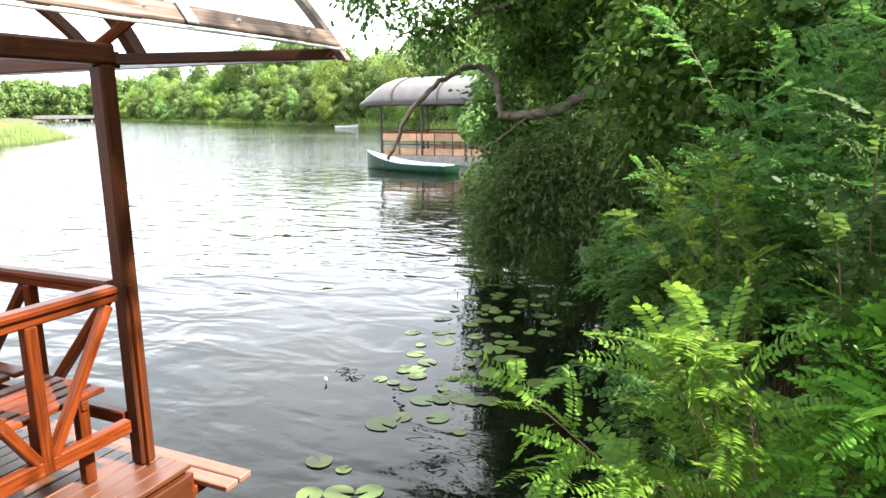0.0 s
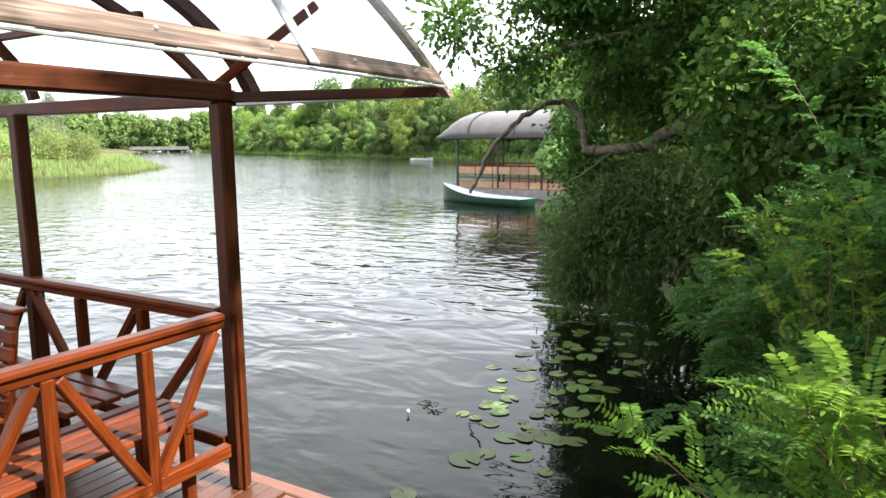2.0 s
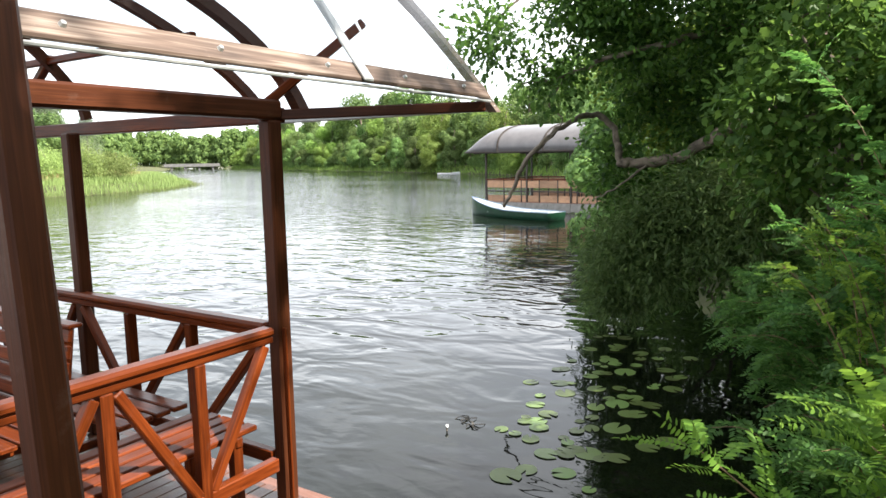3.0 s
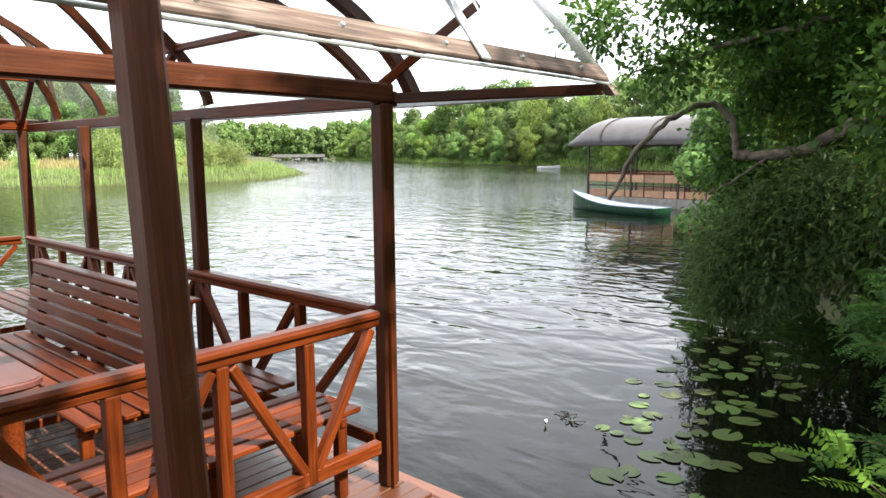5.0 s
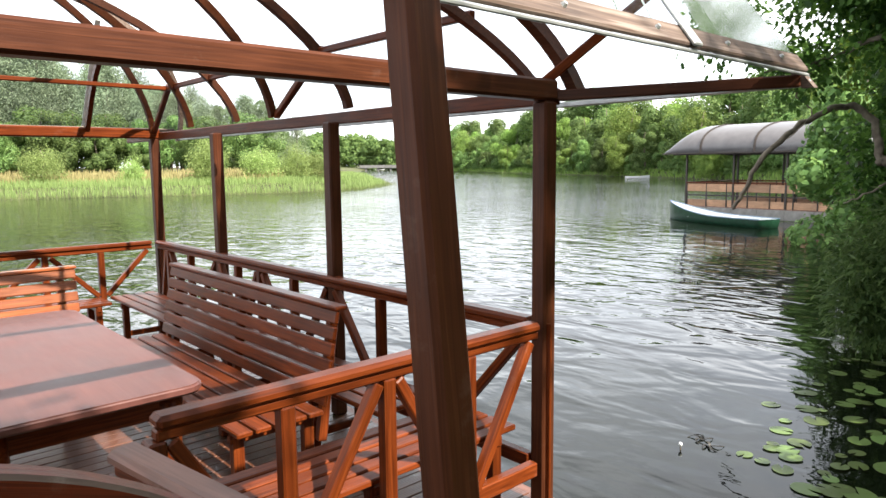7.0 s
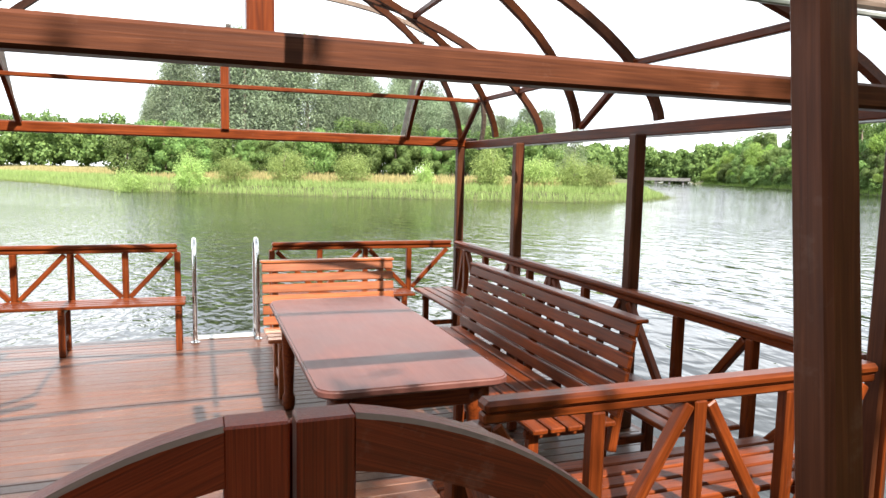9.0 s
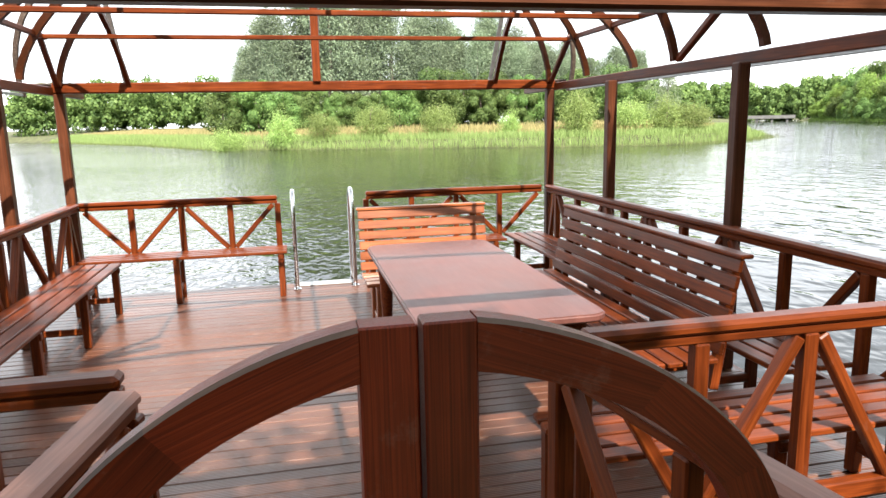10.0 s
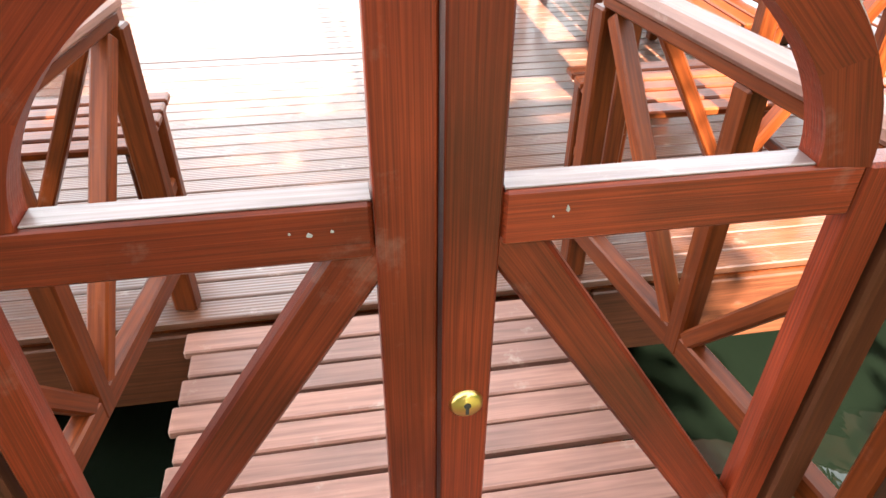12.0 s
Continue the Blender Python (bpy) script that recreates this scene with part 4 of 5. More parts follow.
big = thing("oak_tree", "large leaning oak on the bank, dark trunk and arching limbs", "tree")
part("trunk", limb_bm([([(2.45, 8.3, -0.6), (2.3, 8.1, 0.5), (2.05, 8.0, 1.8), (1.75, 8.0, 3.2), (1.5, 8.1, 4.8), (1.4, 8.3, 6.5)], 0.30, 0.13)], 0, 0, 12, 0.03), BARK, big, smooth=True)
LOW_LIMBS = [
    ([(1.95, 8.0, 2.1), (1.3, 7.75, 2.25), (0.75, 7.55, 2.08), (0.2, 7.2, 1.72), (-0.35, 7.0, 1.65), (-0.53, 6.92, 1.66)], 0.12, 0.075),
    ([(-0.50, 6.92, 1.62), (-0.56, 6.95, 1.9), (-0.62, 6.97, 2.12), (-0.9, 6.88, 2.33), (-1.3, 6.6, 2.12), (-1.68, 6.38, 1.7), (-1.80, 6.28, 1.35), (-1.92, 6.2, 1.08)], 0.065, 0.028),
    ([(1.7, 8.0, 3.1), (0.9, 7.2, 3.35), (0.1, 6.5, 3.1), (-0.5, 6.2, 2.95), (-1.0, 6.0, 2.75), (-1.55, 5.95, 2.72)], 0.07, 0.015),
    ([(-0.9, 6.05, 2.8), (-1.15, 6.0, 2.45), (-1.0, 6.05, 2.2), (-1.25, 6.0, 1.9)], 0.018, 0.006)]
HIGH_LIMBS = [
    ([(1.6, 8.0, 3.8), (0.7, 7.4, 4.6), (-0.4, 6.6, 4.6), (-1.4, 6.0, 3.9), (-1.9, 5.6, 3.4)], 0.07, 0.012),
    ([(1.9, 8.0, 2.6), (2.6, 7.2, 3.3), (3.2, 6.2, 3.5)], 0.09, 0.03),
    ([(-0.1, 7.1, 1.7), (-0.45, 6.7, 1.35), (-0.75, 6.5, 1.15)], 0.025, 0.008)]
for k, (line, a, b) in enumerate(LOW_LIMBS + HIGH_LIMBS):
    part("limb", limb_bm([(line, a * 0.85, b * 0.8)], 0, 0, 8, 0.02, k), BARK, big, smooth=True)
LOW_CROWN = [((-1.15, 5.95, 2.75), (0.5, 0.3, 0.3), 18), ((-1.8, 5.6, 3.3), (0.4, 0.4, 0.3), 16), ((-0.3, 6.6, 3.2), (0.6, 0.4, 0.3), 32), ((0.4, 7.9, 2.8), (0.9, 0.4, 0.5), 32),
               ((-0.75, 7.4, 1.95), (0.35, 0.2, 0.4), 12), ((-0.62, 7.2, 1.3), (0.3, 0.2, 0.3), 16), ((0.0, 7.2, 1.3), (0.5, 0.25, 0.22), 22),
               ((0.8, 8.0, 2.3), (0.9, 0.5, 0.7), 24)]
HIGH_CROWN = [((0.9, 7.0, 3.2), (1.1, 0.6, 0.6), 60), ((3.2, 6.8, 2.0), (0.7, 0.5, 0.9), 60), ((3.6, 5.4, 2.7), (0.9, 0.7, 0.8), 80),
               ((0.3, 7.0, 4.1), (1.7, 1.2, 0.7), 110), ((2.2, 6.6, 4.2), (1.8, 1.5, 0.9), 100), ((1.5, 8.3, 6.0), (2.4, 2.2, 1.2), 90), ((2.6, 6.5, 5.7), (2.2, 2.2, 0.9), 120), ((-0.6, 6.3, 3.7), (0.8, 0.5, 0.4), 50), ((-0.45, 7.7, 2.75), (0.5, 0.35, 0.55), 30), ((0.3, 7.7, 2.2), (0.5, 0.3, 0.5), 20)]
C = blobs(rg, LOW_CROWN + HIGH_CROWN)
new("crown", poly_mesh("crown", foliage(rg, C, 0.15, 50, 0.098, 0.66, LOBED, 0.35), LEAF_OAK)).parent = big

# second crown behind the oak, its leaves lightened as if lit from behind
behind = thing("ash_tree", "tree close behind the oak, sun through its leaves put into their light green", "tree")
part("trunk", limb_bm([([(1.3, 10.3, -0.4), (1.1, 10.2, 1.5), (0.8, 10.0, 3.4), (0.7, 10.0, 5.0)], 0.14, 0.05)], 0, 0, 9, 0.02), BARK, behind, smooth=True)
CB = blobs(rg, [((0.2, 9.4, 2.6), (1.3, 0.5, 1.0), 90), ((1.5, 9.8, 3.3), (2.0, 0.8, 1.5), 130), ((-0.45, 9.3, 2.7), (0.75, 0.5, 0.8), 60), ((0.1, 9.3, 1.7), (0.8, 0.5, 0.8), 60), ((-0.75, 9.0, 3.5), (0.9, 0.7, 0.55), 60), ((-1.0, 9.7, 3.2), (0.9, 0.5, 0.8), 90), ((3.2, 9.0, 2.6), (1.0, 0.8, 1.4), 90)])
new("crown", poly_mesh("crown", foliage(rg, CB, 0.17, 42, 0.10, 0.55, OVAL, 0.3), LEAF_BACKLIT)).parent = behind

young = thing("linden_tree", "young broad-leaved tree with large mid-green leaves on the bank", "tree")
part("trunk", limb_bm([([(2.5, 5.9, -0.3), (2.4, 5.7, 0.8), (2.2, 5.5, 1.8), (1.8, 5.3, 2.9)], 0.05, 0.012)], 0, 0, 8, 0.015), BARK, young, smooth=True)
for k, line in enumerate(([(2.35, 5.65, 1.2), (2.0, 5.4, 1.8), (1.5, 5.3, 2.3)], [(2.3, 5.6, 1.5), (2.7, 5.3, 2.0), (3.0, 5.0, 2.2)], [(2.3, 5.6, 1.0), (1.9, 5.6, 1.4), (1.4, 5.7, 1.6)])):
    part("limb", limb_bm([(line, 0.022, 0.006)], 0, 0, 6, 0.01, k + 70), BARK, young, smooth=True)
CM = blobs(rg, [((1.75, 5.3, 2.35), (0.75, 0.5, 0.42), 70), ((2.5, 5.2, 1.9), (0.6, 0.5, 0.5), 60), ((1.55, 5.6, 1.65), (0.45, 0.35, 0.35), 30), ((2.1, 5.5, 3.0), (0.8, 0.5, 0.4), 40), ((2.9, 4.9, 2.5), (0.6, 0.5, 0.5), 46)])
new("crown", poly_mesh("crown", foliage(rg, CM, 0.15, 24, 0.108, 0.80, LOBED, 0.25), LEAF_MID)).parent = young


def bush(name, label, boxes, spread, per, size, ratio, shape, mat, droop, stems, cat="bush"):
    b = thing(name, label, cat)
    for k, (line, a, c) in enumerate(stems):
        part("stem", limb_bm([(line, a, c)], 0, 0, 6, 0.012, k + 40), BARK, b, smooth=True)
    C = blobs(rg, boxes)
    new("leaves", poly_mesh("leaves", foliage(rg, C, spread, per, size, ratio, shape, droop), mat)).parent = b
    return b


bush("willow_bush", "grey-green willow bush hanging over the water's edge",
     [((-0.35, 6.9, 0.35), (0.5, 0.5, 0.75), 95), ((0.25, 6.7, 0.65), (0.6, 0.5, 0.7), 110), ((0.95, 6.6, 0.9), (0.6, 0.6, 0.7), 95), ((-0.55, 6.9, -0.15), (0.3, 0.4, 0.4), 40), ((0.5, 6.9, 1.2), (0.6, 0.5, 0.4), 50), ((1.5, 6.2, 1.0), (0.6, 0.6, 0.8), 70)],
     0.15, 46, 0.115, 0.30, DIAMOND, LEAF_WILLOW, 0.45,
     [([(0.9, 7.2, -0.5), (0.5, 7.0, 0.2), (0.0, 6.9, 0.6)], 0.03, 0.01), ([(1.0, 7.2, -0.5), (0.9, 6.9, 0.4), (0.7, 6.7, 1.1)], 0.03, 0.01), ([(1.2, 7.1, -0.5), (1.3, 6.6, 0.5), (1.3, 6.3, 1.3)], 0.03, 0.01)])
# the clumps above z 4 at x 5.5 and 6.5 are added to shade the shrubs
bush("hornbeam", "dense dark broadleaf undergrowth behind the bank",
     [((3.5, 7.0, 1.2), (1.3, 1.0, 1.6), 130), ((2.2, 5.9, 0.1), (0.6, 0.5, 0.5), 46), ((1.5, 7.1, 0.0), (0.6, 0.4, 0.45), 40), ((5.0, 5.0, 1.8), (1.2, 1.5, 2.2), 170), ((2.4, 9.8, 0.8), (1.8, 1.0, 1.5), 110), ((6.0, 3.0, 2.0), (1.0, 1.5, 2.4), 120), ((6.5, 2.5, 4.7), (1.3, 1.4, 1.2), 120), ((5.5, 5.0, 4.4), (1.5, 1.8, 1.2), 60), ((0.2, 10.5, 0.6), (1.4, 1.2, 1.2), 110), ((-0.8, 13.0, 0.8), (1.2, 1.8, 1.5), 110), ((4.2, 8.5, 3.6), (2.0, 1.5, 1.5), 46)],
     0.22, 44, 0.11, 0.62, OVAL, LEAF_OAK, 0.35,
     [([(3.5, 7.0, -0.3), (3.4, 6.9, 1.0), (3.5, 6.8, 2.4)], 0.06, 0.02), ([(5.0, 5.0, -0.2), (5.0, 5.1, 1.5), (5.1, 5.0, 3.0)], 0.07, 0.02)], "tree")


def locust(name, label, sprays, mat, rng, pairs, leaf_len, leaflet, shape, ratio=0.5, step=0.06):
    """Young black locust: arching twigs, each lined with pinnate leaves."""
    b = thing(name, label, "shrub", "young locusts on the bank")
    bases, dirs, nrms = [], [], []
    for k, pts in enumerate(sprays):
        P = smooth_line(pts, 6)
        part("twig", tube_bm(P, [0.0055 - 0.0035 * i / (len(P) - 1) for i in range(len(P))], 5), TWIG, b, smooth=True)
        L = sum((q - p).length for p, q in zip(P, P[1:]))
        cnt = max(4, int(L / step))
        for i in range(cnt):
            f = (0.18 + 0.82 * (i + rng.uniform(0, 0.8)) / cnt) * (len(P) - 1)
            j = min(int(f), len(P) - 2)
            p = P[j].lerp(P[j + 1], f - j)
            t = (P[j + 1] - P[j]).normalized()
            s = t.cross(Vector((0, 0, 1))).normalized() * (1 if i % 2 else -1)
            d = s * rng.uniform(0.5, 1.0) + t * rng.uniform(0.3, 0.9) + Vector((rng.normal() * 0.3, rng.normal() * 0.3, rng.normal() * 0.25 + 0.1))
            bases.append(p[:])
            dirs.append(d[:])
            nrms.append((rng.normal() * 0.35, rng.normal() * 0.35, 1))
    bases, dirs, nrms = (np.array(q) for q in (bases, dirs, nrms))
    n = len(bases)
    V = compound(rng, bases, dirs, nrms, leaf_len * rng.uniform(0.7, 1.2, n), pairs, leaflet, ratio, shape)
    new("leaves", poly_mesh("leaves", V, mat)).parent = b
    return b


def fan(rng, root, target, n, spread, lift):
    """Arching twigs from about root to about target."""
    out = []
    for _ in range(n):
        a = np.array(root) + rng.uniform(-1, 1, 3) * np.array((0.25, 0.25, 0.1))
        e = np.array(target) + rng.normal(size=3) * np.array(spread)
        m1 = a * 0.6 + e * 0.4 + np.array((0, 0, lift * 0.7))
        m2 = a * 0.25 + e * 0.75 + np.array((0, 0, lift))
        out.append([tuple(a), tuple(m1), tuple(m2), tuple(e)])
    return out


r2 = np.random.RandomState(5)
locust("locust_shrub", "young locust spray with bright pinnate leaves and a red stem",
       [[(3.0, -0.25, 0.0), (2.8, -0.42, 0.48), (2.56, -0.5, 0.70), (2.36, -0.46, 0.82), (2.16, -0.40, 0.92)], [(2.95, -0.3, 0.3), (2.6, -0.35, 0.64), (2.38, -0.3, 0.68), (2.24, -0.3, 0.60)]],
       LEAF_SUNLIT, r2, 15, 0.21, 0.038, OVAL, 0.38, 0.055)
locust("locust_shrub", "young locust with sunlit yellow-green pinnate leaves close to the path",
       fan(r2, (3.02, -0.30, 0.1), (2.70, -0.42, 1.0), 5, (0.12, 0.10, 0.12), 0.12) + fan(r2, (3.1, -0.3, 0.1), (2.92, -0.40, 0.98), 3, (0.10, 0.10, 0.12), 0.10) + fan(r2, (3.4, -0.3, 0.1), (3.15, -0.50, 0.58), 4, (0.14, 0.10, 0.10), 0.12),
       LEAF_SUNLIT, r2, 15, 0.22, 0.039, OVAL, 0.38, 0.055)
locust("locust_shrub", "dense green young locust on the bank beside the path",
       fan(r2, (3.05, 0.1, -0.1), (2.9, -0.1, 0.42), 10, (0.18, 0.2, 0.2), 0.15) + fan(r2, (3.4, 0.15, 0.0), (3.28, -0.1, 0.8), 20, (0.2, 0.25, 0.28), 0.2),
       LEAF_SUNLIT, r2, 15, 0.23, 0.044, OVAL, 0.40, 0.06)
locust("locust_shrub", "dark green locust thicket at the side of the path",
       fan(r2, (3.75, 0.1, 0.0), (3.5, -0.2, 1.05), 24, (0.25, 0.3, 0.4), 0.25),
       LEAF_LOCUST, r2, 15, 0.23, 0.044, OVAL, 0.40, 0.06)
locust("locust_shrub", "tall locust shoots beside the path",
       fan(r2, (3.3, 0.1, 0.0), (3.12, 0.0, 1.3), 7, (0.1, 0.15, 0.25), 0.1) + fan(r2, (3.9, 0.5, 0.0), (3.6, 0.5, 1.8), 12, (0.3, 0.35, 0.35), 0.15),
       LEAF_LOCUST, r2, 13, 0.21, 0.040, OVAL, 0.46)
locust("locust_shrub", "locust shrub over the lily pads",
       fan(r2, (2.6, 3.5, -0.6), (1.75, 3.9, 0.35), 38, (0.26, 0.35, 0.25), 0.25) + fan(r2, (2.8, 2.7, -0.6), (2.2, 2.75, 0.35), 40, (0.3, 0.4, 0.28), 0.25) + fan(r2, (2.8, 1.6, -0.6), (2.4, 1.45, 0.25), 30, (0.24, 0.35, 0.2), 0.2),
       LEAF_LOCUST, r2, 10, 0.20, 0.046, OVAL, 0.48, 0.07)
locust("locust_shrub", "tall dark green locust thicket on the bank",
       fan(r2, (3.1, 3.2, -0.5), (2.75, 3.0, 0.75), 34, (0.4, 0.5, 0.3), 0.25) + fan(r2, (3.4, 3.2, 0.0), (3.1, 3.3, 1.4), 34, (0.5, 0.5, 0.45), 0.2) + fan(r2, (3.8, 2.4, 0.0), (3.3, 2.2, 1.3), 40, (0.4, 0.5, 0.45), 0.2) + fan(r2, (4.2, 3.0, 0.2), (3.7, 2.9, 1.7), 28, (0.4, 0.6, 0.35), 0.2),
       LEAF_LOCUST, r2, 10, 0.22, 0.05, OVAL, 0.48, 0.08)
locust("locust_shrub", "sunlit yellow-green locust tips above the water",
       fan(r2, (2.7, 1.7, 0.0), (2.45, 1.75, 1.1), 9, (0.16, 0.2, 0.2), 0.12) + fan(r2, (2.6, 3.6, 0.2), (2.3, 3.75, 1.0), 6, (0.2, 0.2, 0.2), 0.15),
       LEAF_SUNLIT, r2, 8, 0.17, 0.038, DIAMOND, 0.6, 0.07)

# ---- far shore planting ----
rf = np.random.RandomState(21)


CROWNS = {}


def tree_model(name, seed, h, w, mat, style):
    """A tree of height h at the origin: trunk, crown of leaf clumps."""
    rng = np.random.RandomState(seed)
    t = thing(name, "", "")
    part("trunk", limb_bm([([(0, 0, -0.3), (rng.normal() * 0.1, 0, h * 0.3), (rng.normal() * 0.25, rng.normal() * 0.2, h * 0.62), (0, 0, h * 0.9)], 0.022 * h, 0.004 * h)], 0, 0, 7, 0.02, seed), BARK, t, smooth=True)
    n = 150 if style == "pine" else 110
    if style == "round":
        lobes = 24                               # rounded lobes of foliage, leaves facing out of each
        q = unit(rng.normal(size=(lobes, 3)) + np.array((0, 0, -0.1))) * rng.uniform(0.5, 0.85, (lobes, 1))
        c = q * np.array((w, w, h * 0.46)) * np.where(q[:, 2:] < 0, 1.15, 1.0) + np.array((0, 0, h * 0.50))
        r = w * rng.uniform(0.26, 0.44, lobes)
        i = np.repeat(np.arange(lobes), 460)
        d = unit(rng.normal(size=(len(i), 3)))
        P = c[i] + d * (r[i] * rng.uniform(0.72, 1.06, len(i)))[:, None]
        D = np.cross(d, rng.normal(size=d.shape)) + np.array((0, 0, -0.3))
        V = leaves(P, D, d + rng.normal(size=d.shape) * 0.35, h * 0.030 * rng.uniform(0.6, 1.25, len(i)), 0.75, DIAMOND)
    elif style == "pine":
        z = rng.uniform(0.12, 1.0, n) ** 0.8
        a = rng.uniform(0, 6.283, n)
        r = w * (1.08 - z) * rng.uniform(0.4, 1.15, n) + 0.15
        c = np.stack([r * np.cos(a), r * np.sin(a), z * h], 1)
        V = foliage(rng, c, w * 0.17, 80, h * 0.019, 0.45, DIAMOND, 0.15, 0.6)
    else:
        q = unit(rng.normal(size=(n, 3))) * rng.uniform(0.5, 1.0, (n, 1))
        c = q * np.array((w, w, h * 0.46)) * (1 + 0.2 * rng.normal(size=(n, 1))) + np.array((0, 0, h * 0.47))
        V = foliage(rng, c, w * 0.16, 50, h * 0.06, 0.3, DIAMOND, 1.0)
    new("crown", poly_mesh("crown", V, mat)).parent = t
    CROWNS[t.name] = V
    return t


MODELS = {
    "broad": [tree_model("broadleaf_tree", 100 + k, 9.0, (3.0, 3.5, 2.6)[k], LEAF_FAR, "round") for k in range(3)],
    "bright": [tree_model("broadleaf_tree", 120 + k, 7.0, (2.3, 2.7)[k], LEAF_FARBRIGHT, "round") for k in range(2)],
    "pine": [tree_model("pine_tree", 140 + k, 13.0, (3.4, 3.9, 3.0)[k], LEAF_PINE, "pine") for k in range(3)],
    "willow": [tree_model("willow_tree", 160 + k, 3.4, (1.7, 1.4)[k], LEAF_PALE, "willow") for k in range(2)],
}
USED = {}
LABELS = {"broad": "dense green broadleaf tree on the lake shore", "bright": "light green sunlit broadleaf tree on the shore", "pine": "tall pine on the wooded rise, distance haze put into its colour", "willow": "pale green round willow behind the reeds"}


def plant(kind, x, y, h, turn, z=None):
    """A tree of the kind, h metres tall, standing on the ground."""
    models = MODELS[kind]
    k = rf.randint(len(models))
    src = models[k]
    base = {"broad": 9.0, "bright": 7.0, "pine": 13.0, "willow": 3.4}[kind]
    s = h / base
    gz = float(ground_z(x, y)) if z is None else z
    m = pose(x, y, gz, 0, 0, turn)
    if (kind, k) not in USED:
        USED[(kind, k)] = True
        ob = src
        ob.matrix_basis = m
    else:
        ob = copy_thing(src, m)
    wide = s * rf.uniform(0.92, 1.12)
    ob.scale = (wide, wide, s)
    tagged(ob, LABELS[kind], "tree", kind + " trees of the shore")


def along(line, n, inset, rng, jitter=2.0):
    """Places inland of a shore line."""
    seg = np.array(line)
    L = np.hypot(*(seg[1:] - seg[:-1]).T)
    cum = np.concatenate([[0], np.cumsum(L)])
    for k in range(n):
        d = cum[-1] * (k + rng.uniform(0.2, 0.8)) / n
        i = min(int(np.searchsorted(cum, d)) - 1, len(L) - 1)
        f = (d - cum[i]) / L[i]
        p = seg[i] + f * (seg[i + 1] - seg[i])
        t = (seg[i + 1] - seg[i]) / L[i]
        yield p[0] - t[1] * inset + rng.normal() * jitter, p[1] + t[0] * inset + rng.normal() * jitter


NE_SHORE = [(-9, 42), (-30, 74), (-54, 92), (-79, 106), (-148, 145), (-226, 190)]
for inset, n, h in ((-2.5, 52, 6.5), (-7, 46, 11.5), (-14, 40, 16.5)):
    for x, y in along(NE_SHORE, n, inset, rf, 1.3):
        plant("bright" if rf.uniform() < 0.38 else "broad", x, y, h * rf.uniform(0.75, 1.2), rf.uniform(0, 360))
for x, y in along([(-2, 18), (-4.5, 30), (-9, 42)], 12, -4, rf, 1.5):
    plant("broad", x, y, rf.uniform(5, 9), rf.uniform(0, 360))
# an unseen tree added on the bank behind the path, whose crown shades the gate
shade = thing("broadleaf_tree", "unseen leafy tree added on the bank so its crown shades the gate", "tree")
part("trunk", limb_bm([([(7.4, -3.2, -0.3), (7.3, -3.1, 1.5), (7.1, -3.0, 3.4), (7.0, -2.8, 6.0)], 0.2, 0.07)], 0, 0, 10, 0.02), BARK, shade, smooth=True)
CS = blobs(rg, [((6.4, -3.9, 5.0), (1.8, 2.5, 1.5), 330), ((7.4, -5.6, 6.2), (1.5, 1.6, 1.2), 60), ((6.2, -1.75, 5.8), (1.4, 0.55, 1.2), 190), ((6.2, -4.5, 8.4), (1.4, 1.1, 0.7), 70), ((6.4, -3.6, 7.0), (1.4, 1.5, 0.6), 60), ((6.0, 0.5, 9.2), (0.8, 0.5, 1.9), 110)])
new("crown", poly_mesh("crown", foliage(rg, CS, 0.2, 46, 0.12, 0.62, OVAL, 0.35), LEAF_OAK)).parent = shade
# more bank trees, mostly unseen, added to block skylight from behind the path
for x, y, h in ((10.5, -4.6, 9.5), (8.8, -3.4, 6.8), (9.0, -9.5, 8.5), (7.2, -6.6, 6.5), (9.5, 0.6, 5.0), (9.8, 3.4, 5.4), (8.2, -12.5, 8.0), (13.5, -7.5, 10.5), (12.5, 5.5, 9.0), (8.5, 8.5, 9.0), (6.5, 13.0, 9.0), (13.0, 12.0, 10.0), (2.5, 17.0, 8.0)):
    plant("broad", x, y, h, rf.uniform(0, 360))
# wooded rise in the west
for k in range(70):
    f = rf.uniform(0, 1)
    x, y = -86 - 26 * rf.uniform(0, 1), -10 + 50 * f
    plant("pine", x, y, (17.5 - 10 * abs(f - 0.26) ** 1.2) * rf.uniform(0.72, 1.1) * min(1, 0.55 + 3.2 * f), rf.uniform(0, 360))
for k in range(44):
    f = k / 43
    plant("broad", -84 + 11 * f + rf.normal() * 1.8, -10 + 46 * f + rf.normal(), rf.uniform(4.0, 7.5), rf.uniform(0, 360))
for x, y, h in ((-67, -8.5, 3.3), (-66, -3.5, 3.6), (-65.5, 0.5, 3.0), (-64.5, 5.2, 3.7), (-63, 11.2, 3.6), (-60, 17.5, 2.6), (-56.5, 22.8, 4.3), (-57, 28, 3.5), (-56.5, 31.5, 3.6), (-56, 34, 3.2)):
    plant("willow", x, y, h * 0.95, rf.uniform(0, 360))
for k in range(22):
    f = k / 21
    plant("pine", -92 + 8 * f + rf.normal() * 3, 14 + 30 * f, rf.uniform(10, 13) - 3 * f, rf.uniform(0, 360))
